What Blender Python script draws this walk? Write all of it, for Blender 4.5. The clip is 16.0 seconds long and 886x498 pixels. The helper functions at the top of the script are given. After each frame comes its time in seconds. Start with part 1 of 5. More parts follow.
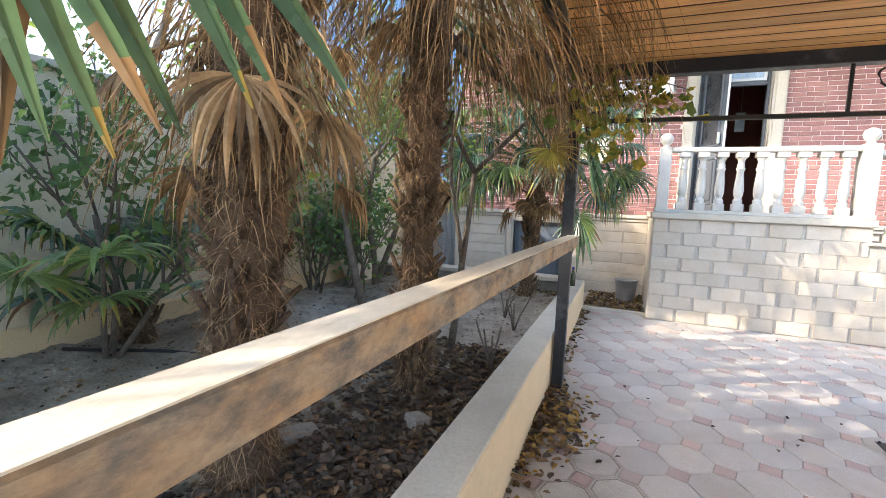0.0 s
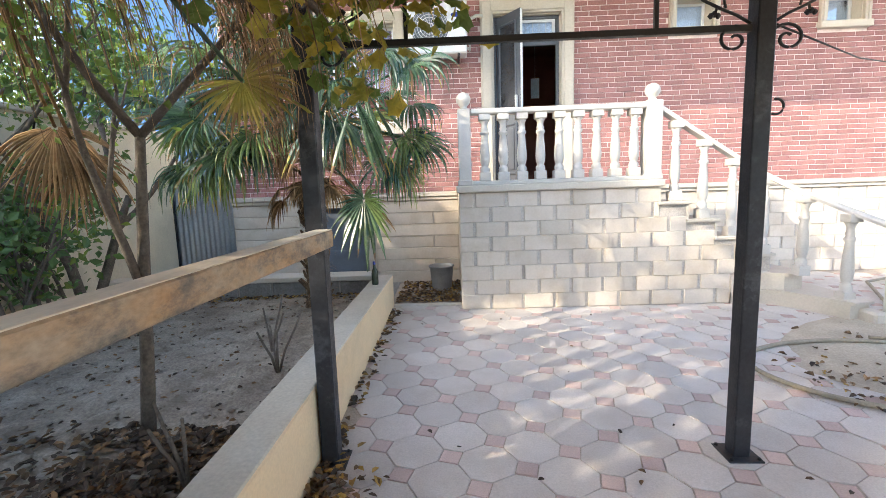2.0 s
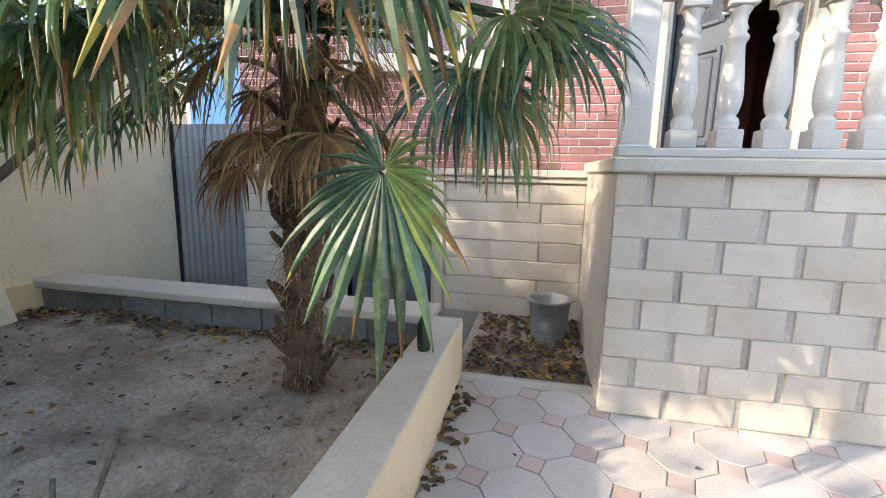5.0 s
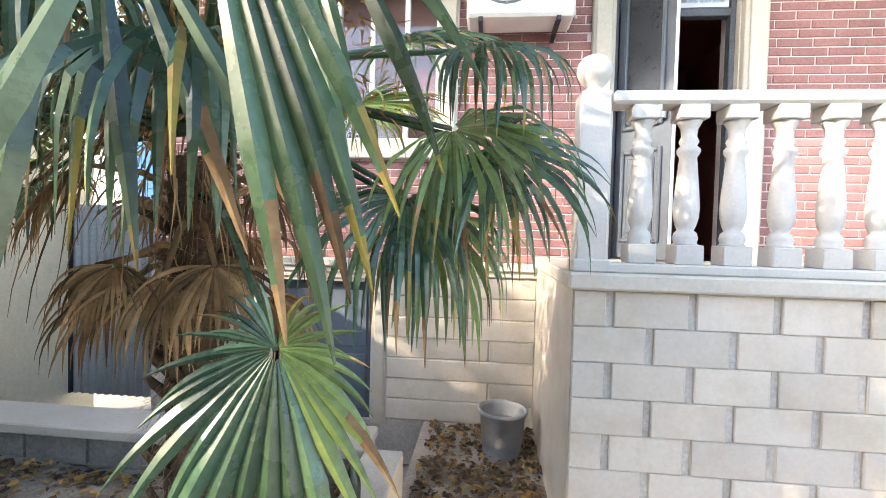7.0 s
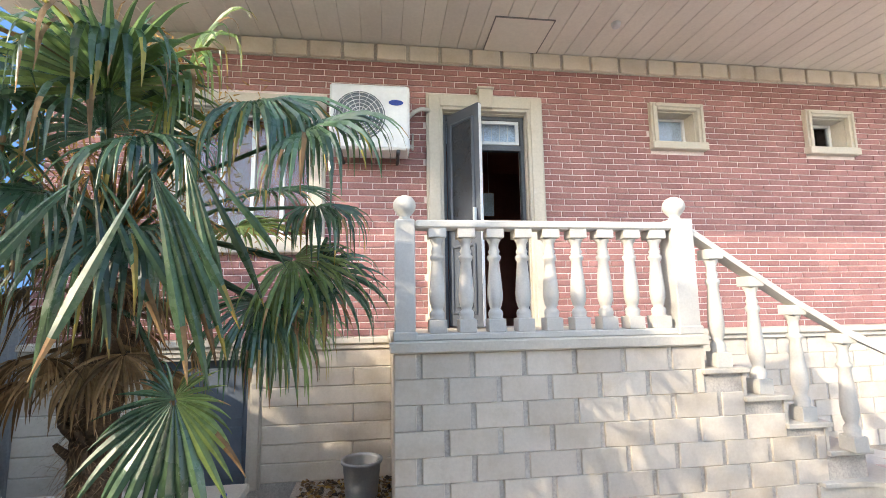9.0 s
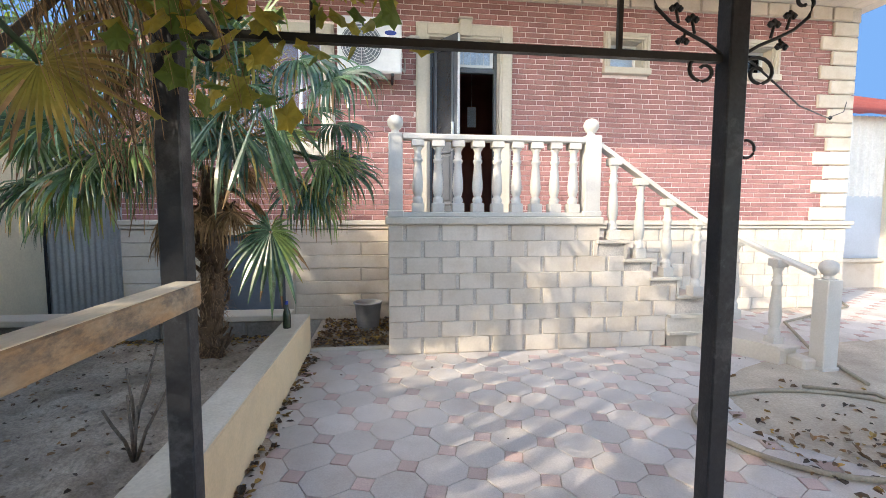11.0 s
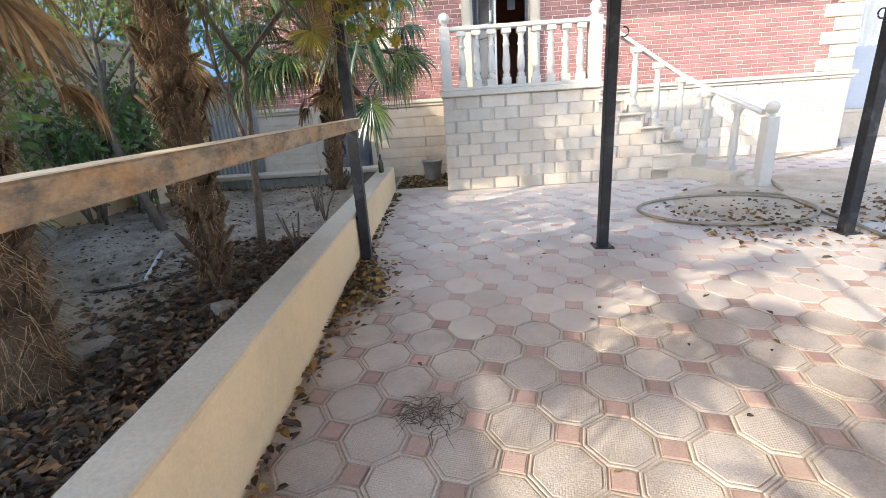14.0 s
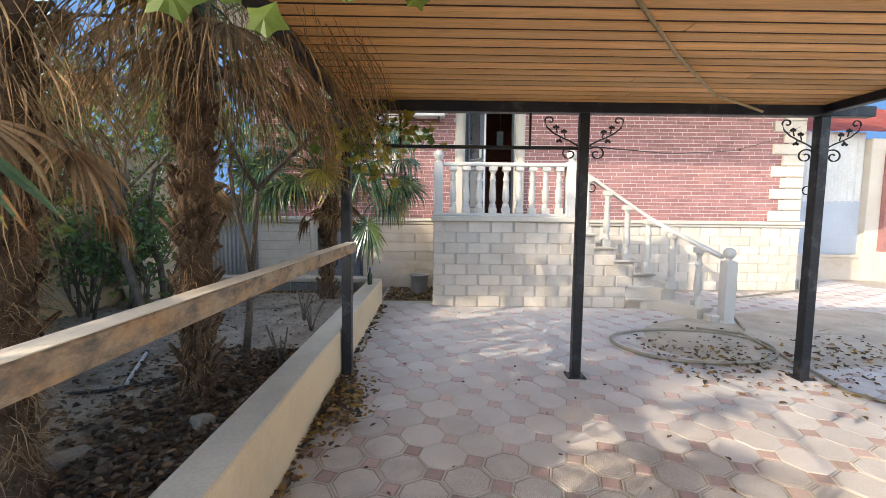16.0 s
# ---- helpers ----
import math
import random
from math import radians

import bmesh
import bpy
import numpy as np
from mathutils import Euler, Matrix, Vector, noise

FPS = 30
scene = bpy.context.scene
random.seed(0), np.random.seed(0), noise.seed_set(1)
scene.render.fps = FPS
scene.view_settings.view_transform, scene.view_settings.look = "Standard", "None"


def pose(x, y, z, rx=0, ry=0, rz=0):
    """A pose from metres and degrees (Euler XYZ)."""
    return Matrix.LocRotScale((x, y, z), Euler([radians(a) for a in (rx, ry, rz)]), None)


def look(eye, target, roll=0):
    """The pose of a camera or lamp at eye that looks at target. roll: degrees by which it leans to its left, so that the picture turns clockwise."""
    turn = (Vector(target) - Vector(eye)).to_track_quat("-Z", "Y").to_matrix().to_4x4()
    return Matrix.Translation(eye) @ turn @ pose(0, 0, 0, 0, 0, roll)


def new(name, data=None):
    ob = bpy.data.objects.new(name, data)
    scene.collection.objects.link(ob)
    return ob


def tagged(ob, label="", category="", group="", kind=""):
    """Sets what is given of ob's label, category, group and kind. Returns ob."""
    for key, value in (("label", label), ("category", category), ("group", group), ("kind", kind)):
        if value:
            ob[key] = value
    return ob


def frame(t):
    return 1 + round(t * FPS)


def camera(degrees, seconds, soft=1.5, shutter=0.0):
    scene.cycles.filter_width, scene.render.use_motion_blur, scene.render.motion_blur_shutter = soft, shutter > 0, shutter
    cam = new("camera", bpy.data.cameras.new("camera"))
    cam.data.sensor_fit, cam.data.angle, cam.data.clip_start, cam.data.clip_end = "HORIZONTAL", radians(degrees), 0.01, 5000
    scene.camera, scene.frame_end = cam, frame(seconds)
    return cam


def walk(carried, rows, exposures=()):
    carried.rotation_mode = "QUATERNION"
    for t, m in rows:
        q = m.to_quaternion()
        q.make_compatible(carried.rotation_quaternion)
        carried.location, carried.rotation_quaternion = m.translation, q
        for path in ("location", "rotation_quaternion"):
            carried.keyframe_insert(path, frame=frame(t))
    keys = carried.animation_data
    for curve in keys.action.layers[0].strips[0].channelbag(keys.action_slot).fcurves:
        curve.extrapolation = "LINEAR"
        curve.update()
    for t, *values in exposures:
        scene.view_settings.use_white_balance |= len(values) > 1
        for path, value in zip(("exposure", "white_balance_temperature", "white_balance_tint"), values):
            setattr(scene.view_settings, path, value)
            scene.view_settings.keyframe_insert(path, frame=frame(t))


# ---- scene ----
cam = camera(89.7, 16.0, soft=0.85)
# seconds, eye x y z, yaw, pitch, roll
ROWS = [
    (0.0, -0.335, 0.040, 1.402, 22.27, -5.83, -2.35),
    (0.5, -0.208, 0.280, 1.386, 11.78, -5.84, -0.09),
    (1.0, -0.084, 0.595, 1.378, 3.79, -6.36, 0.50),
    (1.5, -0.091, 0.967, 1.359, 1.96, -6.70, 1.13),
    (2.0, -0.066, 1.406, 1.374, 1.27, -7.62, 1.91),
    (2.5, -0.058, 1.852, 1.370, 0.83, -7.64, 0.71),
    (3.0, -0.094, 2.332, 1.342, 0.39, -7.44, 0.03),
    (3.5, -0.081, 2.768, 1.367, 2.95, -8.56, 0.70),
    (4.0, -0.111, 3.113, 1.331, 8.82, -8.72, 0.25),
    (4.2, -0.168, 3.280, 1.312, 11.39, -8.91, -0.37),
    (6.5, -0.463, 4.257, 1.398, 11.79, -10.95, -2.58),
    (7.0, -0.387, 4.196, 1.547, 5.70, -1.66, -1.52),
    (7.5, -0.303, 4.141, 1.544, -2.81, 1.63, -1.75),
    (8.0, -0.126, 3.880, 1.570, -5.15, 4.34, -1.70),
    (8.5, -0.053, 3.581, 1.640, -6.16, 7.32, -0.16),
    (10.8, -0.091, 2.082, 1.477, -9.72, 0.36, 0.79),
    (11.0, -0.005, 1.898, 1.440, -7.03, -4.61, -0.19),
    (11.5, 0.055, 1.551, 1.255, -2.16, -12.66, -2.58),
    (12.0, 0.015, 1.224, 1.227, 5.47, -18.36, -1.17),
    (12.5, -0.099, 0.865, 1.261, 7.17, -18.56, -0.40),
    (13.0, -0.043, 0.542, 1.248, 8.03, -18.35, -0.38),
    (13.5, 0.075, 0.165, 1.271, 7.32, -18.48, 1.26),
    (14.0, 0.052, -0.190, 1.288, 0.48, -18.35, 3.70),
    (14.5, 0.138, -0.362, 1.276, -0.87, -18.74, 2.68),
    (15.0, 0.195, -0.467, 1.330, -0.88, -16.42, 1.48),
    (15.5, 0.112, -0.464, 1.418, -0.52, -9.57, 0.02),
    (16.0, 0.082, -0.406, 1.494, -0.50, -5.02, -0.62),
]
EXPOSURES = [(0.0, 2.75), (0.5, 2.96), (1.0, 2.82), (1.5, 2.7), (2.5, 2.4), (3.2, 2.38), (4.2, 2.42), (6.5, 3.22), (7.0, 3.02), (7.5, 2.5), (8.5, 2.32), (11.0, 2.25), (12.0, 2.5), (13.5, 2.7), (14.5, 2.25), (15.5, 2.15), (16.0, 2.15)]
walk(cam, [(t, pose(x, y, z, 90 + pitch, roll, yaw)) for t, x, y, z, yaw, pitch, roll in ROWS], EXPOSURES)

# ---- sky and sun ----
SUN_WAY = Vector((1.64, 1.0, -0.90)).normalized()
world = bpy.data.worlds.new("sky")
scene.world = world
world.use_nodes = True
wn = world.node_tree.nodes
sky = wn.new("ShaderNodeTexSky")
sky.sky_type = 'NISHITA'
sky.sun_disc = False
sky.sun_elevation = math.asin(-SUN_WAY.z)
sky.sun_rotation = math.atan2(-SUN_WAY.x, -SUN_WAY.y)
sky.air_density, sky.dust_density, sky.ozone_density = 1.0, 1.5, 1.0
wn["Background"].inputs["Strength"].default_value = 0.15
world.node_tree.links.new(sky.outputs["Color"], wn["Background"].inputs["Color"])
# blue distance beyond the neighbour's roof, far outside the yard
far_sky = bpy.data.materials.new("distant blue sky")
far_sky.use_nodes = True
fn = far_sky.node_tree.nodes
fn.remove(fn["Principled BSDF"])
glow = fn.new("ShaderNodeEmission")
glow.inputs["Color"].default_value, glow.inputs["Strength"].default_value = (0.24, 0.50, 1.0, 1.0), 0.20
far_sky.node_tree.links.new(glow.outputs[0], fn["Material Output"].inputs["Surface"])
arc_mesh = bpy.data.meshes.new("backdrop")
arc = [(110 * math.sin(radians(a)), 110 * math.cos(radians(a))) for a in range(-40, 96, 8)]
arc_mesh.from_pydata([(x, y, z) for x, y in arc for z in (-2, 75)], [], [(2 * k, 2 * k + 1, 2 * k + 3, 2 * k + 2) for k in range(len(arc) - 1)])
arc_mesh.materials.append(far_sky)
tagged(new("backdrop", arc_mesh), "plain blue sky far beyond the roofs", "sky", kind="structure")
sun_lamp = bpy.data.lights.new("sun", 'SUN')
sun_lamp.energy, sun_lamp.angle, sun_lamp.color = 1.3, radians(0.55), (1.0, 0.86, 0.66)
sun = new("sun", sun_lamp)
sun.matrix_world = look((0, 0, 30), Vector((0, 0, 30)) + SUN_WAY)

# ---- materials ----
def material(name, color, rough=0.8, color2=None, scale=6.0, fine=60.0, fine_amount=0.25, bump=0.15, bump_scale=None,
             metal=0.0, stain=None, stain_scale=1.3, stain_amount=0.4, stain_from=0.5, per_piece=0.0, stretch=(1, 1, 1), spec=0.4, trans=0.0, island=0.0, waffle=0.0):
    """A surface with two scales of mottling, a fine relief and optional stains."""
    m = bpy.data.materials.new(name)
    m.use_nodes = True
    nt = m.node_tree
    N, L = nt.nodes, nt.links
    bs = N["Principled BSDF"]
    bs.inputs["Roughness"].default_value = rough
    bs.inputs["Metallic"].default_value = metal
    bs.inputs["Specular IOR Level"].default_value = spec
    co = N.new("ShaderNodeTexCoord")
    mp = N.new("ShaderNodeMapping")
    mp.inputs["Scale"].default_value = stretch
    geo = N.new("ShaderNodeNewGeometry")
    L.new(geo.outputs["Position"], mp.inputs["Vector"])

    def noisy(s, detail=5.0, rg=0.6):
        n = N.new("ShaderNodeTexNoise")
        n.inputs["Scale"].default_value, n.inputs["Detail"].default_value, n.inputs["Roughness"].default_value = s, detail, rg
        L.new(mp.outputs["Vector"], n.inputs["Vector"])
        return n.outputs["Fac"]

    def ranged(v, a, b, lo, hi):
        r = N.new("ShaderNodeMapRange")
        for k, x in zip(("From Min", "From Max", "To Min", "To Max"), (a, b, lo, hi)):
            r.inputs[k].default_value = x
        L.new(v, r.inputs["Value"])
        return r.outputs["Result"]

    def mix(fac, a, b, mode='MIX'):
        x = N.new("ShaderNodeMix")
        x.data_type, x.blend_type = 'RGBA', mode
        for sock, v in ((x.inputs[0], fac), (x.inputs[6], a), (x.inputs[7], b)):
            if isinstance(v, (int, float)):
                sock.default_value = v
            elif isinstance(v, tuple):
                sock.default_value = (*v, 1.0)
            else:
                L.new(v, sock)
        return x.outputs[2]

    if color2 is None:
        color2 = tuple(c * 0.78 for c in color)
    base = mix(ranged(noisy(scale), 0.35, 0.65, 0, 1), color, color2)
    grain = ranged(noisy(fine, 3.0), 0.25, 0.75, 1 - fine_amount, 1 + fine_amount)
    base = mix(1.0, base, grain, 'MULTIPLY')
    if stain:
        base = mix(ranged(noisy(stain_scale, 8.0, 0.7), stain_from, stain_from + 0.2, 0, stain_amount), base, stain)
    if per_piece or island:
        if per_piece:
            rnd = N.new("ShaderNodeObjectInfo").outputs["Random"]
        else:
            rnd = geo.outputs["Random Per Island"]
        k = per_piece or island
        base = mix(1.0, base, ranged(rnd, 0, 1, 1 - k, 1 + k), 'MULTIPLY')
    height = noisy(bump_scale or fine, 6.0, 0.65) if bump else None
    if waffle:
        cells = N.new("ShaderNodeTexVoronoi")
        cells.distance = 'CHEBYCHEV'
        cells.inputs["Scale"].default_value, cells.inputs["Randomness"].default_value = waffle, 0.12
        turn = N.new("ShaderNodeMapping")
        turn.inputs["Rotation"].default_value = (0, 0, radians(-29 + 45))
        L.new(geo.outputs["Position"], turn.inputs["Vector"])
        L.new(turn.outputs["Vector"], cells.inputs["Vector"])
        worn = ranged(noisy(2.2), 0.35, 0.62, 0.0, 1.0)
        pit = ranged(cells.outputs["Distance"], 0.22, 0.5, 1.0, 0.72)
        base = mix(worn, base, mix(1.0, base, pit, 'MULTIPLY'))
        add = N.new("ShaderNodeMath")
        add.operation = 'MULTIPLY_ADD'
        L.new(pit, add.inputs[0])
        add.inputs[1].default_value = 1.6
        L.new(height, add.inputs[2])
        height = add.outputs[0]
    L.new(base, bs.inputs["Base Color"])
    L.new(ranged(noisy(scale * 2.3), 0.3, 0.7, max(rough - 0.12, 0.02), min(rough + 0.12, 1)), bs.inputs["Roughness"])
    if bump:
        b = N.new("ShaderNodeBump")
        b.inputs["Strength"].default_value, b.inputs["Distance"].default_value = bump, 0.02
        L.new(height, b.inputs["Height"])
        L.new(b.outputs["Normal"], bs.inputs["Normal"])
    if trans:
        tr = N.new("ShaderNodeBsdfTranslucent")
        L.new(base, tr.inputs["Color"])
        mx = N.new("ShaderNodeMixShader")
        mx.inputs[0].default_value = trans
        L.new(bs.outputs["BSDF"], mx.inputs[1])
        L.new(tr.outputs["BSDF"], mx.inputs[2])
        L.new(mx.outputs["Shader"], N["Material Output"].inputs["Surface"])
    return m


def glass(name, tint=(0.9, 0.95, 1.0)):
    m = bpy.data.materials.new(name)
    m.use_nodes = True
    N, L = m.node_tree.nodes, m.node_tree.links
    N.remove(N["Principled BSDF"])
    clear, gloss, mix, fres = N.new("ShaderNodeBsdfTransparent"), N.new("ShaderNodeBsdfGlossy"), N.new("ShaderNodeMixShader"), N.new("ShaderNodeFresnel")
    clear.inputs["Color"].default_value = (*tint, 1)
    gloss.inputs["Roughness"].default_value = 0.03
    fres.inputs["IOR"].default_value = 1.5
    L.new(fres.outputs[0], mix.inputs[0])
    L.new(clear.outputs[0], mix.inputs[1])
    L.new(gloss.outputs[0], mix.inputs[2])
    L.new(mix.outputs[0], N["Material Output"].inputs["Surface"])
    return m


M = {
    "stone": material("cut limestone", (0.61, 0.55, 0.475), 0.85, (0.55, 0.49, 0.41), 3.5, 45, 0.06, 0.22, 14, per_piece=0.09, stain=(0.47, 0.385, 0.28), stain_scale=3.5, stain_amount=0.45),
    "stone_plain": material("smooth limestone", (0.57, 0.53, 0.465), 0.8, (0.52, 0.475, 0.40), 2.0, 50, 0.08, 0.15, 40, stain=(0.45, 0.38, 0.27), stain_amount=0.3),
    "joint": material("stone joint mortar", (0.53, 0.49, 0.44), 0.95, None, 4, 60, 0.2, 0.3),
    "baluster": material("cast white stone", (0.55, 0.535, 0.50), 0.7, (0.50, 0.48, 0.435), 3, 70, 0.07, 0.1, stain=(0.50, 0.44, 0.34), stain_scale=4, stain_amount=0.25),
    "brick": material("red facing brick", (0.345, 0.172, 0.160), 0.8, (0.285, 0.137, 0.130), 3, 60, 0.18, 0.3, per_piece=0.14),
    "brick_field": material("red facing brick field", (0.345, 0.172, 0.160), 0.8, (0.285, 0.137, 0.130), 3, 60, 0.18, 0.3, island=0.14),
    "mortar": material("pale mortar", (0.80, 0.69, 0.66), 0.95, None, 5, 70, 0.12, 0.3),
    "plaster": material("cream rendered plaster", (0.75, 0.60, 0.39), 0.85, (0.70, 0.55, 0.35), 1.5, 70, 0.07, 0.18, 40, stain=(0.46, 0.38, 0.26), stain_scale=1.6, stain_amount=0.4),
    "plaster_top": material("weathered plaster coping", (0.58, 0.54, 0.46), 0.9, (0.50, 0.46, 0.38), 3, 60, 0.12, 0.25, 30, stain=(0.33, 0.29, 0.23), stain_amount=0.4),
    "boundary": material("painted boundary wall", (0.72, 0.66, 0.52), 0.9, (0.62, 0.57, 0.45), 1.2, 40, 0.08, 0.25, 18, stain=(0.35, 0.30, 0.24), stain_scale=0.9, stain_amount=0.5),
    "concrete_block": material("grey concrete block", (0.30, 0.29, 0.28), 0.95, (0.22, 0.21, 0.20), 4, 50, 0.25, 0.5, per_piece=0.1),
    "octagon": material("grey octagon paver", (0.60, 0.55, 0.50), 0.85, (0.52, 0.47, 0.42), 2.6, 110, 0.16, 0.35, 95, per_piece=0.10, stain=(0.34, 0.27, 0.205), stain_scale=1.1, stain_amount=0.5, stain_from=0.48, waffle=95.0),
    "octagon_worn": material("worn smooth octagon paver", (0.61, 0.565, 0.525), 0.85, (0.55, 0.50, 0.455), 2.6, 110, 0.12, 0.25, 95, per_piece=0.09, stain=(0.40, 0.33, 0.26), stain_scale=1.1, stain_amount=0.45, stain_from=0.5),
    "octagon_field": material("grey octagon paver field", (0.60, 0.56, 0.52), 0.85, (0.53, 0.49, 0.445), 1.6, 120, 0.12, 0.3, 110, island=0.09, stain=(0.30, 0.25, 0.20), stain_scale=1.1, stain_amount=0.45),
    "red_paver": material("red square paver", (0.49, 0.36, 0.32), 0.85, (0.42, 0.30, 0.26), 3, 120, 0.15, 0.3, 110, per_piece=0.14, stain=(0.40, 0.35, 0.30), stain_scale=1.4, stain_amount=0.6),
    "red_worn": material("worn pink square paver", (0.60, 0.46, 0.42), 0.85, (0.54, 0.41, 0.37), 3, 120, 0.12, 0.25, 110, per_piece=0.12, stain=(0.48, 0.42, 0.37), stain_scale=1.4, stain_amount=0.5),
    "red_field": material("red square paver field", (0.49, 0.36, 0.32), 0.85, (0.42, 0.30, 0.26), 3, 120, 0.15, 0.3, 110, island=0.14, stain=(0.40, 0.35, 0.30), stain_scale=1.4, stain_amount=0.6),
    "groove": material("dirt in paver groove", (0.42, 0.36, 0.30), 1.0, (0.32, 0.265, 0.215), 2.5, 90, 0.3, 0.3),
    "sand_joint": material("sandy paver joint", (0.46, 0.40, 0.34), 1.0, (0.40, 0.34, 0.28), 6, 90, 0.3, 0.4),
    "soil": material("dry garden soil", (0.38, 0.33, 0.27), 1.0, (0.25, 0.21, 0.168), 3.2, 60, 0.35, 1.0, 17, stain=(0.12, 0.095, 0.07), stain_scale=2.3, stain_amount=0.75, stain_from=0.47),
    "wet": material("muddy pavement film", (0.50, 0.43, 0.33), 0.85, (0.37, 0.31, 0.235), 2.2, 60, 0.2, 0.3),
    "earth": material("distant dusty ground", (0.36, 0.33, 0.28), 1.0, (0.30, 0.27, 0.23), 0.3, 8, 0.2, 0.3),
    "steel": material("dark painted steel", (0.020, 0.022, 0.028), 0.45, (0.032, 0.034, 0.040), 5, 60, 0.25, 0.12, spec=0.3, stain=(0.24, 0.25, 0.27), stain_scale=5, stain_amount=0.4, stain_from=0.56),
    "iron": material("black wrought iron", (0.02, 0.019, 0.018), 0.5, None, 8, 80, 0.2, 0.1),
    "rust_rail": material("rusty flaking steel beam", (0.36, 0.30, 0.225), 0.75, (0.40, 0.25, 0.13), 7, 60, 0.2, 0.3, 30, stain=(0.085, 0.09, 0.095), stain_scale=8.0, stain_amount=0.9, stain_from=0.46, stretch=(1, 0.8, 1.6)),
    # sunlight on the beam's top face is put into this paler colour
    "rail_top": material("beam top in sunlit pale", (0.70, 0.64, 0.53), 0.8, (0.58, 0.50, 0.39), 3, 60, 0.1, 0.15, stretch=(1, 0.4, 1)),
    "wood": material("varnished pine boards", (0.80, 0.455, 0.175), 0.5, (0.62, 0.32, 0.105), 2.0, 30, 0.2, 0.12, 30, stretch=(0.25, 4, 4), island=0.2, spec=0.3, stain=(0.11, 0.045, 0.015), stain_scale=7.0, stain_amount=0.85, stain_from=0.60),
    # near-black so that the shade between boards is in the colour
    "wood_gap": material("board gap shade", (0.06, 0.03, 0.015), 0.9),
    "white_metal": material("white enamelled steel", (0.78, 0.79, 0.80), 0.4, None, 2, 40, 0.04, 0.02),
    "grille": material("grey fan grille", (0.16, 0.18, 0.20), 0.5),
    "badge": material("blue badge", (0.02, 0.05, 0.30), 0.4),
    "door_metal": material("dark grey door leaf", (0.085, 0.10, 0.125), 0.4, (0.07, 0.08, 0.10), 3, 50, 0.1, 0.04),
    "door_glass": material("dark door glass", (0.03, 0.035, 0.045), 0.12, spec=0.8),
    "door_frame": material("dark grey door frame", (0.11, 0.12, 0.14), 0.45),
    "dark_room": material("dim hallway wall", (0.34, 0.15, 0.115), 0.9, None, 2, 30, 0.1, 0.1),
    "blue_door": material("slate blue hatch", (0.13, 0.16, 0.20), 0.6, (0.10, 0.12, 0.15), 2.5, 40, 0.1, 0.08),
    "galvanised": material("galvanised corrugated sheet", (0.42, 0.45, 0.47), 0.45, (0.34, 0.36, 0.38), 2, 40, 0.12, 0.08, metal=0.6),
    "white_sheet": material("white fibre cement sheet", (0.62, 0.63, 0.62), 0.8, (0.52, 0.53, 0.53), 1.5, 30, 0.1, 0.15),
    "blue_panel": material("pale blue grey panel", (0.42, 0.47, 0.54), 0.7, (0.38, 0.42, 0.48), 1.2, 30, 0.06, 0.06),
    "roof_red": material("red roof sheet", (0.50, 0.13, 0.09), 0.7, (0.42, 0.10, 0.07), 2, 30, 0.15, 0.15),
    "plastic_grey": material("grey plastic bucket", (0.30, 0.31, 0.33), 0.6, None, 4, 50, 0.1, 0.05, stain=(0.5, 0.48, 0.44), stain_amount=0.4),
    "hose": material("dusty rubber hose", (0.33, 0.29, 0.22), 0.7, None, 6, 60, 0.2, 0.1),
    "rope": material("hemp rope", (0.55, 0.42, 0.24), 0.9, None, 20, 150, 0.3, 0.5),
    "soffit": material("cream soffit boards", (0.76, 0.72, 0.65), 0.7, (0.70, 0.66, 0.59), 1.5, 30, 0.05, 0.05, island=0.03),
    "pane": glass("window pane"),
    "upvc": material("white window frame", (0.76, 0.77, 0.79), 0.4, None, 2, 30, 0.03, 0.02),
    "curtain": material("pale net curtain", (0.74, 0.76, 0.80), 0.9),
    "paper": material("pale blue notice paper", (0.55, 0.66, 0.80), 0.8),
}


# ---- building helpers ----
def part(name, bm, mat, parent=None, label="", smooth=False):
    me = bpy.data.meshes.new(name)
    if smooth:
        for f in bm.faces:
            f.smooth = True
    bm.to_mesh(me)
    bm.free()
    for m in (mat if isinstance(mat, (list, tuple)) else [mat]):
        me.materials.append(m)
    ob = new(name, me)
    if parent is not None:
        ob.parent = parent
    if label:
        ob["label"] = label
    return ob


def thing(name, label, category, at=(0, 0, 0), group="", kind=""):
    ob = new(name)
    ob.empty_display_size = 0.05
    ob.location = at
    return tagged(ob, label, category, group, kind)


def structure(ob, label, category):
    return tagged(ob, label, category, kind="structure")


def box(bm, x0, x1, y0, y1, z0, z1, bevel=0.0, mat=0):
    r = bmesh.ops.create_cube(bm, size=1)
    vs = r["verts"]
    for v in vs:
        v.co = Vector(((x0 + x1) / 2 + v.co.x * (x1 - x0), (y0 + y1) / 2 + v.co.y * (y1 - y0), (z0 + z1) / 2 + v.co.z * (z1 - z0)))
    fs = {f for v in vs for f in v.link_faces}
    if bevel:
        es = list({e for v in vs for e in v.link_edges})
        q = bmesh.ops.bevel(bm, geom=es, offset=bevel, segments=1, affect='EDGES', profile=0.5)
        fs = set(q["faces"]) | {f for f in fs if f.is_valid}
    for f in fs:
        if f.is_valid:
            f.material_index = mat
    return bm


def boxes(*rows, bevel=0.0):
    bm = bmesh.new()
    for r in rows:
        box(bm, *r, bevel=bevel)
    return bm


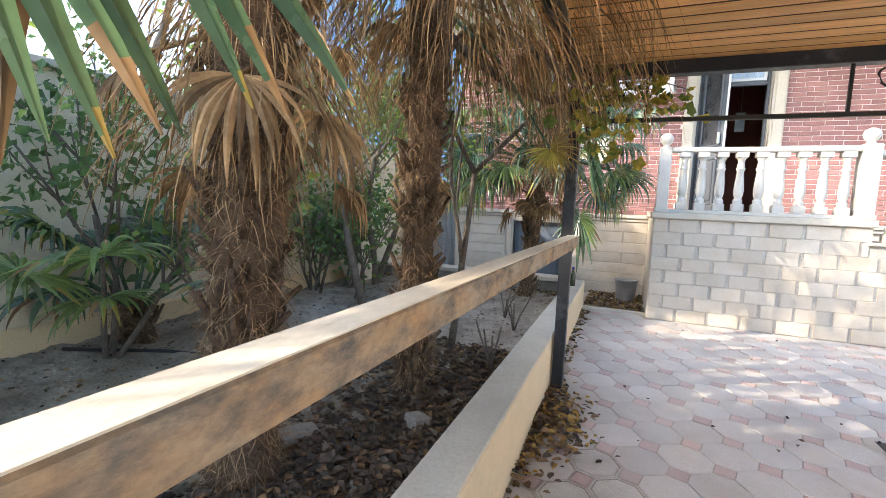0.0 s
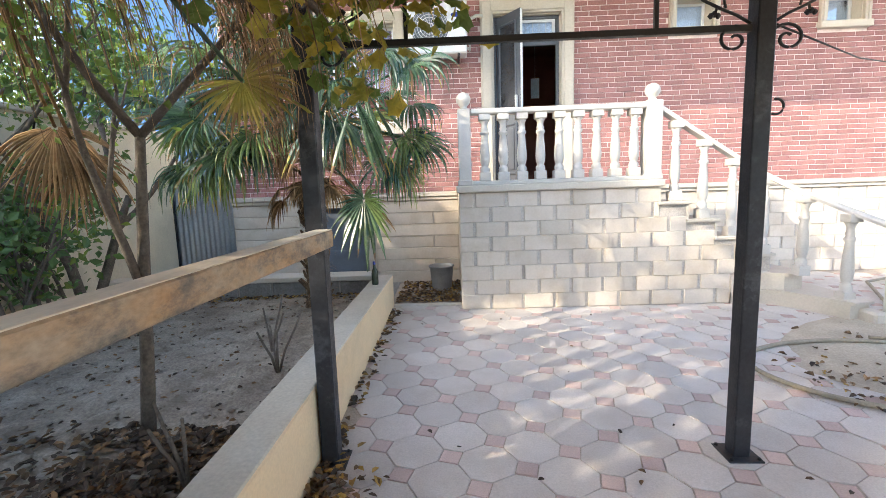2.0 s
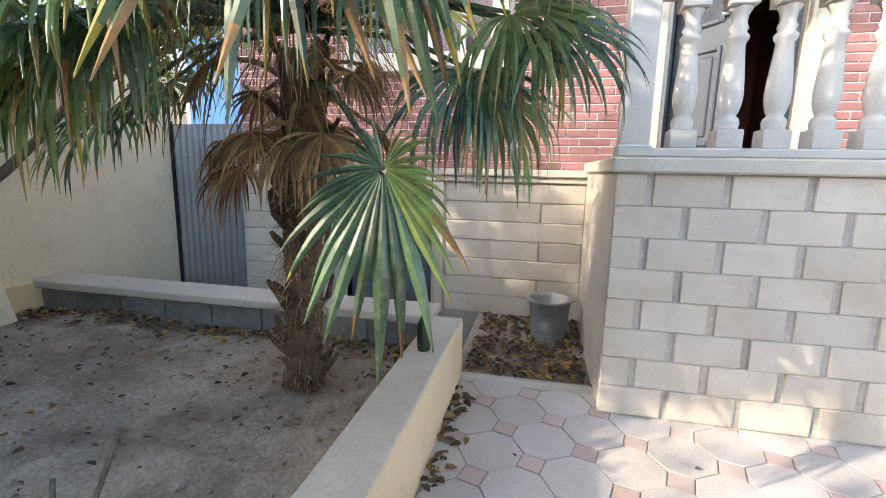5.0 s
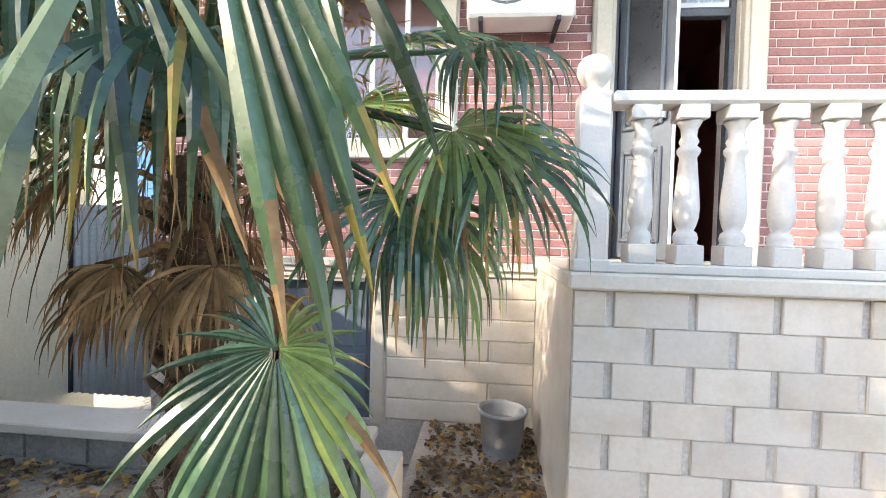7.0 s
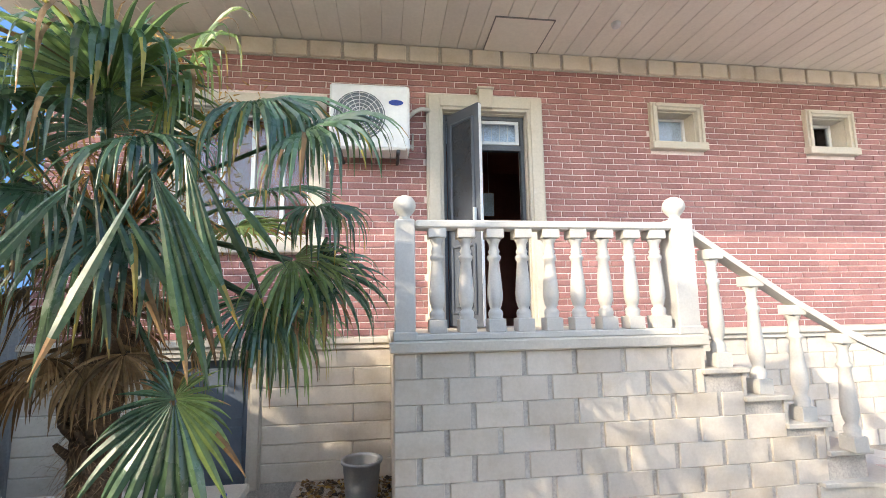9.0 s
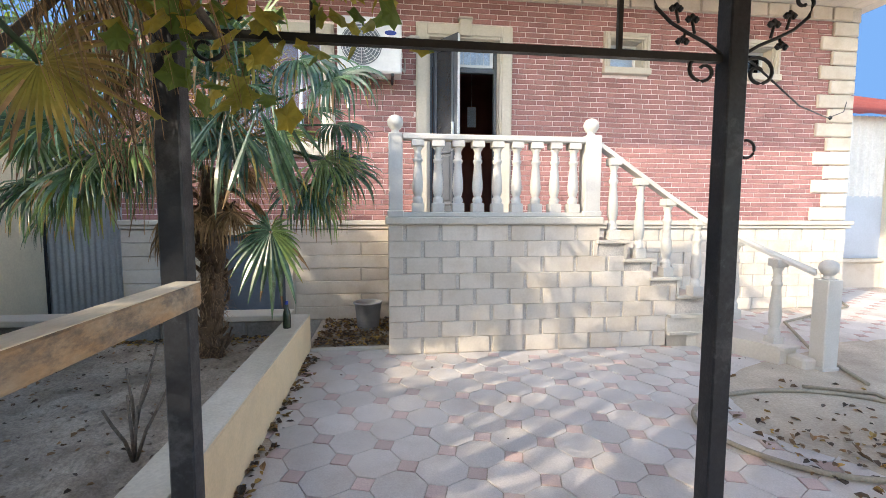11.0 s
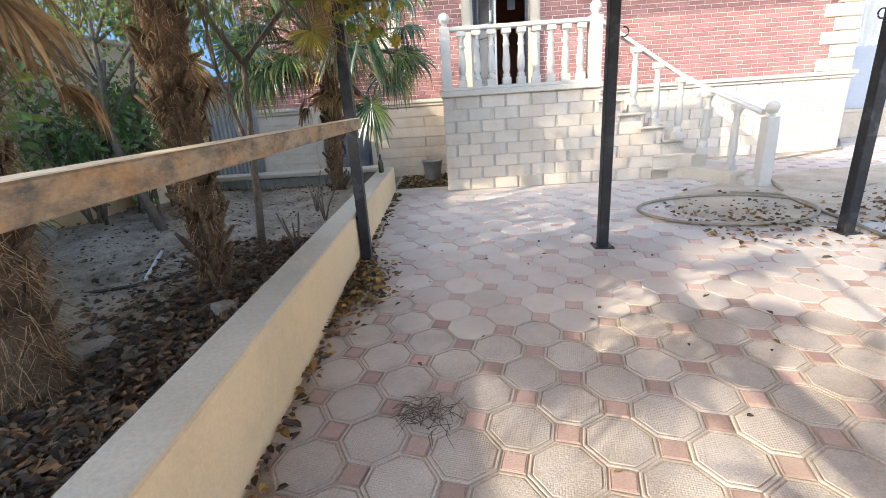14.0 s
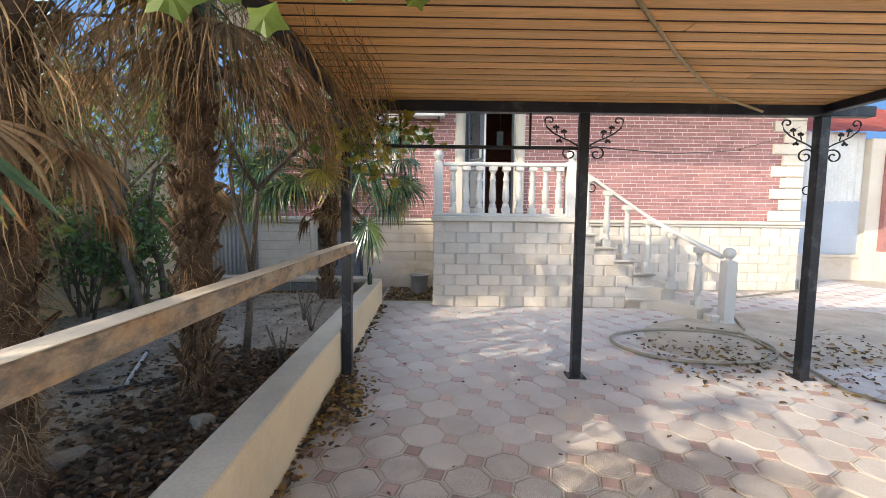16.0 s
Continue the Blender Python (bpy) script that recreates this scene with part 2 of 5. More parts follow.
def lathe(bm, profile, n=14, at=(0, 0, 0)):
    """A turned solid: profile of (radius, height)."""
    rings = []
    for r, z in profile:
        rings.append([bm.verts.new((at[0] + r * math.cos(2 * math.pi * k / n), at[1] + r * math.sin(2 * math.pi * k / n), at[2] + z)) for k in range(n)])
    for a, b in zip(rings, rings[1:]):
        for k in range(n):
            bm.faces.new((a[k], a[(k + 1) % n], b[(k + 1) % n], b[k]))
    bm.faces.new(rings[0][::-1])
    bm.faces.new(rings[-1])
    return bm


def tube(bm, pts, radius, n=6, taper=None, mat=0):
    """A round bar along points; radius may change to taper at the end."""
    pts = [Vector(p) for p in pts]
    rings = []
    up = Vector((0.13, 0.2, 1)).normalized()
    for i, p in enumerate(pts):
        d = (pts[min(i + 1, len(pts) - 1)] - pts[max(i - 1, 0)]).normalized()
        if abs(d.dot(up)) > 0.95:
            up = Vector((1, 0.1, 0.1)).normalized()
        a = d.cross(up).normalized()
        b = d.cross(a)
        r = radius if taper is None else radius + (taper - radius) * i / (len(pts) - 1)
        rings.append([bm.verts.new(p + r * (a * math.cos(2 * math.pi * k / n) + b * math.sin(2 * math.pi * k / n))) for k in range(n)])
    for a, b in zip(rings, rings[1:]):
        for k in range(n):
            f = bm.faces.new((a[k], a[(k + 1) % n], b[(k + 1) % n], b[k]))
            f.material_index = mat
            f.smooth = True
    for ring in (rings[0][::-1], rings[-1]):
        bm.faces.new(ring).material_index = mat
    return bm


def prism(bm, outline, z0, z1, bevel=0.0):
    """An upright solid over an outline of (x, y), counter-clockwise."""
    a = [bm.verts.new((x, y, z0)) for x, y in outline]
    b = [bm.verts.new((x, y, z1)) for x, y in outline]
    n = len(outline)
    bm.faces.new(a[::-1])
    top = bm.faces.new(b)
    for k in range(n):
        bm.faces.new((a[k], a[(k + 1) % n], b[(k + 1) % n], b[k]))
    if bevel:
        bmesh.ops.bevel(bm, geom=list(top.edges), offset=bevel, segments=1, affect='EDGES', profile=0.5)
    return bm


def piece(name, me, parent, loc, rot=(0, 0, 0), scale=None):
    """One more object on a shared mesh, under its parent."""
    ob = new(name, me)
    ob.parent = parent
    ob.location = loc
    ob.rotation_euler = rot
    if scale:
        ob.scale = scale
    return ob


def mesh_of(name, bm, mat):
    me = bpy.data.meshes.new(name)
    bm.to_mesh(me)
    bm.free()
    me.materials.append(mat)
    return me


def ground_z(y):
    """The paving falls gently away from the house."""
    return 0.02 * (max(min(y, 7.6), -2.0) - 4.0)

# ---- the setting ----
SOIL = 0.24          # level of the planting bed
WALL_Y = 7.74        # brick face of the house
bm = bmesh.new()
g = bmesh.ops.create_grid(bm, x_segments=8, y_segments=8, size=1500)
for v in bm.verts:
    v.co.z = -0.32
structure(part("ground", bm, M["earth"]), "dusty ground reaching the horizon", "ground")

# paving bed under the pavers
bm = bmesh.new()
ys = [-8, -2, 0, 2, 4, 6, 7.6, 14]
for a, b in zip(ys, ys[1:]):
    q = [bm.verts.new((x, y, ground_z(y) - 0.007)) for x, y in ((-0.85, a), (12.0, a), (12.0, b), (-0.85, b))]
    bm.faces.new(q)
pavement = structure(part("pavement", bm, M["sand_joint"]), "grey octagon pavers with small red squares between them", "pavement")

# planter wall along the yard
bm = boxes((-0.99, -0.79, -6.0, 6.46, -0.30, 0.405), bevel=0.008)
planter_wall = structure(part("planter_wall", bm, M["plaster"]), "low cream rendered planter wall beside the paving", "wall")
bm = boxes((-0.992, -0.792, -6.0, 6.462, 0.4055, 0.42), bevel=0.006)
part("coping", bm, M["plaster_top"], planter_wall, "greyish weathered top")

# cross wall of concrete blocks with a white coping
cross_wall = structure(part("cross_wall", boxes((-4.25, -0.995, 6.52, 6.68, -0.1, 0.36)), M["joint"]), "low grey block wall closing the planting bed", "wall")
part("coping", boxes((-4.25, -0.995, 6.44, 6.74, 0.36, 0.42), bevel=0.008), M["stone_plain"], cross_wall, "pale smooth coping")
me = mesh_of("block", boxes((-0.19, 0.19, -0.02, 0.02, -0.085, 0.085), bevel=0.01), M["concrete_block"])
for k in range(8):
    piece("block", me, cross_wall, (-4.03 + 0.40 * k, 6.51, 0.265), (0, 0, random.uniform(-0.01, 0.01)))

# boundary wall
boundary = structure(part("wall_west", boxes((-4.45, -4.22, -8.0, 8.2, -0.3, 2.25)), M["boundary"]), "cream painted boundary wall behind the planting bed, stained near the soil", "wall")
part("base_course", boxes((-4.22, -4.16, -8.0, 6.6, -0.3, 0.42), bevel=0.02), M["plaster"], boundary, "yellowish rough base course")
part("coping", boxes((-4.5, -4.17, -8.0, 8.2, 2.25, 2.31), bevel=0.01), M["stone_plain"], boundary)
structure(part("wall_south", boxes((-4.5, 12.0, -8.2, -8.0, -0.3, 2.2)), M["boundary"]), "cream boundary wall closing the yard", "wall")

# house shell: openings as (x0, x1, z0, z1)
DOOR = (0.53, 1.44, 1.40, 3.66)
WIN1 = (2.95, 3.43, 3.39, 3.765)
WIN2 = (4.90, 5.38, 3.39, 3.765)
WIN3 = (-1.95, -0.80, 2.30, 3.60)
HATCH = (-2.12, -1.30, 0.02, 1.16)
HOUSE_X0, HOUSE_X1 = -3.2, 6.68


def holed(bm, x0, x1, z0, z1, y0, y1, holes):
    """A wall with rectangular openings through it, as upright strips."""
    xs = sorted({x0, x1, *[h[0] for h in holes], *[h[1] for h in holes]})
    xs = [x for x in xs if x0 <= x <= x1]
    for a, b in zip(xs, xs[1:]):
        cuts = sorted((h[2], h[3]) for h in holes if h[0] <= a and h[1] >= b)
        z = z0
        for lo, hi in cuts:
            if lo > z:
                box(bm, a, b, y0, y1, z, lo)
            z = max(z, hi)
        if z < z1:
            box(bm, a, b, y0, y1, z, z1)
    return bm


bm = holed(bmesh.new(), HOUSE_X0, HOUSE_X1, 1.30, 4.6, WALL_Y + 0.007, WALL_Y + 0.30, [DOOR, WIN1, WIN2, WIN3])
wall_north = structure(part("wall_north", bm, M["mortar"]), "red brick house front with pale mortar joints", "wall")
bm = holed(bmesh.new(), HOUSE_X0, HOUSE_X1, -0.3, 1.30, WALL_Y - 0.045, WALL_Y + 0.30, [HATCH])
plinth = structure(part("plinth", bm, M["joint"]), "pale cut stone plinth under the brick front", "wall")
part("ledge", boxes((HOUSE_X0, HOUSE_X1 + 0.07, WALL_Y - 0.12, WALL_Y + 0.012, 1.285, 1.345), (HOUSE_X0, HOUSE_X1 + 0.05, WALL_Y - 0.09, WALL_Y + 0.012, 1.235, 1.285), bevel=0.008), M["stone_plain"], plinth, "moulded stone ledge")
structure(part("wall_house_east", boxes((HOUSE_X1 - 0.3, HOUSE_X1, WALL_Y + 0.30, 14, -0.3, 4.6)), M["stone_plain"]), "plain side wall of the house", "wall")
structure(part("wall_house_west", boxes((HOUSE_X0, HOUSE_X0 + 0.3, WALL_Y + 0.30, 14, -0.3, 4.6)), M["stone_plain"]), "plain side wall of the house", "wall")

# cornice stones and deep soffit
cornice = structure(part("cornice", boxes((HOUSE_X0, HOUSE_X1 + 0.04, WALL_Y - 0.02, WALL_Y + 0.012, 4.17, 4.36)), M["joint"]), "row of cream stones under the eaves", "trim")
me = mesh_of("stone", boxes((-0.152, 0.152, -0.02, 0.02, -0.085, 0.085), bevel=0.008), M["stone"])
for k in range(29):
    piece("stone", me, cornice, (HOUSE_X0 + 0.17 + 0.337 * k, WALL_Y - 0.03, 4.265))
bm = bmesh.new()
x = HOUSE_X0 - 0.3
while x < HOUSE_X1 + 0.2:
    box(bm, x, x + 0.196, 5.52, 7.73, 4.36, 4.38, bevel=0.003)
    x += 0.20
box(bm, HOUSE_X0 - 0.3, HOUSE_X1 + 0.28, 5.50, 8.0, 4.385, 4.45)
structure(part("ceiling_eaves", bm, M["soffit"]), "cream boarded soffit under the deep eaves", "ceiling")
bm = boxes((HOUSE_X0 - 0.3, HOUSE_X1 + 0.3, 5.47, 14.0, 4.452, 4.9))
structure(part("roof_slab", bm, M["stone_plain"]), "flat eaves and roof edge of the house", "roof")
soffit_panel = thing("soffit_hatch", "cream access panel in the soffit with a dark edge", "hatch", (1.28, 7.42, 4.355))
part("panel", boxes((-0.29, 0.29, -0.28, 0.28, -0.006, 0.002), bevel=0.003), M["soffit"], soffit_panel)
part("rim", boxes((-0.30, 0.30, -0.29, -0.281, -0.008, 0.004), (-0.30, 0.30, 0.281, 0.29, -0.008, 0.004), (-0.30, -0.291, -0.281, 0.281, -0.008, 0.004), (0.291, 0.30, -0.281, 0.281, -0.008, 0.004)), M["concrete_block"], soffit_panel, "thin dark rim")


# hallway behind the door and rooms behind the windows
bm = bmesh.new()
for b in ((-0.4, 2.4, 11.0, 11.1, 1.38, 4.0), (-0.5, -0.4, 8.05, 11.1, 1.38, 4.0), (2.4, 2.5, 8.05, 11.1, 1.38, 4.0), (-0.5, 2.5, 8.04, 11.1, 1.28, 1.39), (-0.5, 2.5, 8.04, 11.1, 4.0, 4.1)):
    box(bm, *b)
structure(part("wall_hallway", bm, M["dark_room"]), "dim hallway seen through the open door", "wall")


def surround(name, x0, x1, z0, z1, w, label, sill=True, crown=False):
    """A moulded stone surround round an opening."""
    top = structure(new(name), label, "trim")
    y0, y1 = WALL_Y - 0.05, WALL_Y + 0.012
    part("jamb", boxes((x0 - w, x0, y0, y1 + 0.148, z0, z1 + w), (x0 - w + 0.02, x0 - 0.03, y0 - 0.02, y0, z0, z1 + w - 0.02), bevel=0.006), M["stone_plain"], top)
    part("jamb", boxes((x1, x1 + w, y0, y1 + 0.148, z0, z1 + w), (x1 + 0.03, x1 + w - 0.02, y0 - 0.02, y0, z0, z1 + w - 0.02), bevel=0.006), M["stone_plain"], top)
    part("head", boxes((x0, x1, y0, y1 + 0.148, z1, z1 + w), (x0 - 0.03, x1 + 0.03, y0 - 0.02, y0, z1 + 0.03, z1 + w - 0.02), bevel=0.006), M["stone_plain"], top)
    if sill:
        part("sill", boxes((x0 - w - 0.01, x1 + w + 0.01, y0 - 0.03, y1 + 0.16, z0 - w, z0), bevel=0.008), M["stone_plain"], top)
    if crown:
        xm = (x0 + x1) / 2
        part("keystone", boxes((xm - 0.075, xm + 0.075, y0 - 0.05, y1, z1 + 0.02, z1 + w + 0.05), (xm - 0.09, xm + 0.09, y0 - 0.065, y1, z1 + w + 0.05, z1 + w + 0.075), bevel=0.006), M["stone_plain"], top)
    return top


surround("trim_door", *DOOR, 0.17, "cream moulded stone door surround with a keystone", sill=False, crown=True)
surround("trim_window_1", *WIN1, 0.085, "cream stone surround of a small window")
surround("trim_window_2", *WIN2, 0.085, "cream stone surround of a small window")
surround("trim_window_3", *WIN3, 0.15, "cream stone surround of a large window half hidden by palms")
surround("trim_hatch", HATCH[0], HATCH[1], HATCH[2], HATCH[3], 0.13, "stone surround of the basement hatch", sill=False)


def window(name, x0, x1, z0, z1, depth, label, mullions=1):
    w = structure(new(name), label, "window")
    y = WALL_Y + depth
    t = 0.045
    part("window_frame", boxes((x0, x0 + t, y, y + 0.05, z0, z1), (x1 - t, x1, y, y + 0.05, z0, z1), (x0 + t, x1 - t, y, y + 0.05, z0, z0 + t), (x0 + t, x1 - t, y, y + 0.05, z1 - t, z1), bevel=0.004), M["upvc"], w)
    for k in range(1, mullions + 1):
        xm = x0 + (x1 - x0) * k / (mullions + 1)
        part("mullion", boxes((xm - 0.02, xm + 0.02, y - 0.004, y + 0.05, z0 + t, z1 - t), bevel=0.003), M["upvc"], w)
    part("lining", boxes((x0 + 0.002, x0 + 0.014, WALL_Y - 0.002, y - 0.002, z0 + 0.002, z1 - 0.002), (x1 - 0.014, x1 - 0.002, WALL_Y - 0.002, y - 0.002, z0 + 0.002, z1 - 0.002), (x0 + 0.014, x1 - 0.014, WALL_Y - 0.002, y - 0.002, z0 + 0.002, z0 + 0.014), (x0 + 0.014, x1 - 0.014, WALL_Y - 0.002, y - 0.002, z1 - 0.014, z1 - 0.002)), M["stone_plain"], w)
    p = part("pane", boxes((x0 + t, x1 - t, y + 0.02, y + 0.026, z0 + t, z1 - t)), M["pane"], w)
    p.visible_shadow = False
    if mullions < 2:
        part("curtain", boxes((x0, x1, y + 0.032, y + 0.036, z0, z1)), M["curtain"], w, "pale curtain behind the pane")
    part("reveal", boxes((x0 - 0.01, x1 + 0.01, y + 0.20, y + 0.22, z0 - 0.05, z1 + 0.05)), M["dark_room"], w)
    return w


window("window_1", *WIN1, 0.16, "small white framed window set deep in the brick wall", 0)
window("window_2", *WIN2, 0.16, "small white framed window set deep in the brick wall", 0)
window("window_3", *WIN3, 0.10, "white framed window behind the palm", 3)

# ---- landing and stairs ----
LX0, LX1, LY = 0.0, 2.13, 6.20
landing = structure(part("landing", boxes((LX0 + 0.012, LX1 - 0.01, LY + 0.012, WALL_Y - 0.045, -0.2, 1.33)), M["joint"]), "raised stone landing faced with pale cut blocks", "landing")
part("side_face", boxes((LX0, LX0 + 0.012, LY + 0.03, WALL_Y - 0.045, -0.1, 1.33)), M["stone"], landing, "smooth cream side")
part("slab", boxes((LX0 - 0.03, LX1 + 0.03, LY - 0.035, WALL_Y - 0.045, 1.33, 1.405), bevel=0.01), M["stone_plain"], landing, "pale slab edge")
RISE, GOING, NSTEP = 0.195, 0.30, 4
stairs = structure(new("stairs"), "pale stone stairs running down beside the house with flared lowest steps", "stairs")
base = ground_z(LY) - 0.02
for k in range(NSTEP):
    top = 1.33 - RISE * (k + 1)
    x0 = LX1 - 0.01 + GOING * k
    part("step", boxes((x0, x0 + GOING, LY + 0.012, WALL_Y - 0.045, -0.2, top)), M["joint"], stairs)
    part("tread", boxes((x0 - 0.02, x0 + GOING + 0.03, LY - 0.03, WALL_Y - 0.045, top, top + 0.035), bevel=0.006), M["stone_plain"], stairs, "smooth tread slab")
    part("riser", boxes((x0 - 0.012, x0 + 0.012, LY + 0.0, WALL_Y - 0.05, top + 0.035, top + RISE)), M["stone_plain"], stairs)


def flared(x1, reach, z):
    """Outline of a low step that swings out towards the yard."""
    pts = [(2.9, WALL_Y - 0.05), (2.9, LY - 0.02), (3.12, LY - 0.03)]
    n = 8
    for k in range(1, n + 1):
        a = k / n
        pts.append((3.12 + (x1 - 3.12) * a ** 0.8, LY - 0.03 - reach * a ** 1.6))
    pts += [(x1 + 0.22, LY - reach + 0.02), (x1 + 0.25, WALL_Y - 0.05)]
    return pts


for x1, reach, top in ((3.38, 0.10, 0.355), (3.62, 0.62, 0.17)):
    part("step", prism(bmesh.new(), flared(x1, reach, top), -0.2, top), M["stone_plain"], stairs, "flared lower step")
    part("tread", prism(bmesh.new(), [(x + 0.02, y - 0.025) for x, y in flared(x1, reach, top)], top, top + 0.03, bevel=0.006), M["stone_plain"], stairs, "worn tread slab")
part("kerb", boxes((3.72, 3.86, 5.40, 5.62, -0.15, 0.13), bevel=0.02), M["stone_plain"], stairs, "worn end block")

# turned balusters
BAL = [(0.062, 0.0), (0.062, 0.10), (0.050, 0.11), (0.056, 0.135), (0.050, 0.16), (0.036, 0.175), (0.046, 0.20), (0.055, 0.24), (0.058, 0.29), (0.053, 0.37),
       (0.046, 0.45), (0.038, 0.545), (0.050, 0.565), (0.053, 0.585), (0.036, 0.605), (0.045, 0.625), (0.034, 0.65), (0.038, 0.69), (0.052, 0.715), (0.056, 0.73)]


def baluster_mesh(h):
    bm = bmesh.new()
    s = h / 0.80
    lathe(bm, [(r * 0.92, z * s) for r, z in BAL[1:]], 16)
    for f in bm.faces:
        f.smooth = True
    box(bm, -0.058, 0.058, -0.058, 0.058, 0, 0.10 * s, bevel=0.004)
    box(bm, -0.060, 0.060, -0.060, 0.060, 0.73 * s, h, bevel=0.004)
    return mesh_of("baluster", bm, M["baluster"])


def newel(name, x, y, z0, z1, w, label):
    t = tagged(new(name), label, "newel post")
    t.location = (x, y, z0)
    h = z1 - z0
    part("shaft", boxes((-w / 2, w / 2, -w / 2, w / 2, 0, h), (-w / 2 - 0.012, w / 2 + 0.012, -w / 2 - 0.012, w / 2 + 0.012, 0, 0.06), bevel=0.008), M["baluster"], t)
    bm = bmesh.new()
    lathe(bm, [(0.05, 0), (0.042, 0.015), (0.036, 0.03), (0.055, 0.05), (0.072, 0.075), (0.078, 0.105), (0.072, 0.135), (0.052, 0.16), (0.02, 0.175)], 18, (0, 0, h))
    part("ball", bm, M["baluster"], t, smooth=True)
    return t


balustrade = thing("balustrade", "white cast stone balustrade on the landing edge", "balustrade", (0, 0, 1.405))
part("bottom_rail", boxes((0.0, 1.97, LY + 0.0, LY + 0.13, 0.0, 0.045), bevel=0.008), M["baluster"], balustrade)
part("top_rail", boxes((0.14, 1.97, LY - 0.005, LY + 0.135, 0.735, 0.792), bevel=0.012), M["baluster"], balustrade)
bal = baluster_mesh(0.69)
for k in range(9):
    piece("baluster", bal, balustrade, (0.285 + 0.197 * k, LY + 0.065, 0.045))
newel("newel_post", 2.045, LY + 0.075, 1.405, 2.22, 0.165, "white stone newel post with a ball on the landing corner")
newel("newel_post", 0.07, LY + 0.075, 1.405, 2.20, 0.135, "slim white stone newel post with a ball on the landing")
newel("newel_post", 3.93, 5.42, ground_z(5.4) - 0.02, 0.86, 0.15, "worn white stone newel post at the stair foot")

stair_rail = thing("stair_balustrade", "white cast stone handrail and balusters down the stairs", "balustrade", (0, 0, 0))
path = [Vector((2.10, 6.275, 2.13)), Vector((2.5, 6.27, 1.86)), Vector((2.9, 6.25, 1.59)), Vector((3.2, 6.17, 1.38)), Vector((3.45, 6.0, 1.20)), Vector((3.68, 5.75, 1.03)), Vector((3.88, 5.49, 0.88))]
bm = bmesh.new()
rings = []
for i, p in enumerate(path):
    d = path[min(i + 1, len(path) - 1)] - path[max(i - 1, 0)]
    side = Vector((-d.y, d.x, 0)).normalized()
    rings.append([bm.verts.new(p + side * s + Vector((0, 0, h))) for s, h in ((-0.06, 0), (-0.065, 0.03), (-0.05, 0.055), (0.05, 0.055), (0.065, 0.03), (0.06, 0))])
for a, b in zip(rings, rings[1:]):
    for k in range(6):
        bm.faces.new((a[k], a[(k + 1) % 6], b[(k + 1) % 6], b[k]))
bm.faces.new(rings[0][::-1])
bm.faces.new(rings[-1])
part("handrail", bm, M["baluster"], stair_rail)
for x, y, z0, z1 in ((2.30, 6.27, 1.17, 2.00), (2.60, 6.27, 0.975, 1.80), (2.90, 6.25, 0.78, 1.59), (3.19, 6.17, 0.585, 1.385), (3.46, 5.97, 0.385, 1.19), (3.70, 5.71, 0.16, 1.01)):
    piece("baluster", bal, stair_rail, (x, y, z0), scale=(1, 1, (z1 - z0 + 0.005) / 0.69))

# ---- house door ----
door = thing("door_1", "dark grey double door, one leaf swung open outwards", "door", (DOOR[0], WALL_Y + 0.06, DOOR[2]))
door["kind"] = "structure"
dw, dh = DOOR[1] - DOOR[0], DOOR[3] - DOOR[2]
part("door_frame", boxes((0, 0.05, 0, 0.07, 0, dh), (dw - 0.05, dw, 0, 0.07, 0, dh), (0.05, dw - 0.05, 0, 0.07, dh - 0.05, dh), (0.05, dw - 0.05, 0, 0.07, 1.87, 1.93), bevel=0.004), M["door_frame"], door)
p = part("transom_pane", boxes((0.05, dw - 0.05, 0.03, 0.036, 1.93, dh - 0.05)), M["pane"], door)
p.visible_shadow = False
part("transom_sash", boxes((0.06, dw - 0.06, 0.012, 0.028, 1.94, 1.975), (0.06, dw - 0.06, 0.012, 0.028, dh - 0.09, dh - 0.055), (0.06, 0.10, 0.012, 0.028, 1.975, dh - 0.09), (dw - 0.10, dw - 0.06, 0.012, 0.028, 1.975, dh - 0.09), *[(0.1 + 0.089 * k, 0.106 + 0.089 * k, 0.014, 0.026, 1.975, dh - 0.09) for k in range(1, 8)]), M["upvc"], door, "white barred fanlight")
part("transom_blind", boxes((0.05, dw - 0.05, 0.09, 0.095, 1.93, dh - 0.05)), M["curtain"], door)
leaf = part("door_leaf", boxes((0, 0.46, 0, 0.045, 0, 2.20), bevel=0.004), M["door_metal"], door, "open dark grey leaf with a glazed upper panel")
leaf.location, leaf.rotation_euler = (0.05, -0.02, 0.02), (0, 0, radians(-55))
for z0, z1 in ((0.12, 0.80), (0.95, 2.08)):
    part("moulding", boxes((0.06, 0.09, -0.022, 0.002, z0, z1), (0.37, 0.40, -0.022, 0.002, z0, z1), (0.09, 0.37, -0.022, 0.002, z0, z0 + 0.03), (0.09, 0.37, -0.022, 0.002, z1 - 0.03, z1), bevel=0.008), M["door_metal"], leaf)
part("panel", boxes((0.12, 0.34, -0.014, 0.002, 0.18, 0.74), bevel=0.010), M["door_metal"], leaf)
part("glass_panel", boxes((0.09, 0.37, -0.006, 0.002, 0.98, 2.05), bevel=0.002), M["door_glass"], leaf, "dark reflecting glass")
# white strip painting the sun's reflection on the dark leaf's edge
part("edge_strip", boxes((0.4605, 0.463, 0.004, 0.041, 0.01, 2.19)), M["white_metal"], leaf, "leaf edge coloured white for the sun on it")
lining = part("lining", boxes((0.002, 0.012, -0.058, -0.002, 0.0, dh - 0.002), (dw - 0.012, dw - 0.002, -0.058, -0.002, 0.0, dh - 0.002), (0.012, dw - 0.012, -0.058, -0.002, dh - 0.012, dh - 0.002)), M["stone_plain"], door)
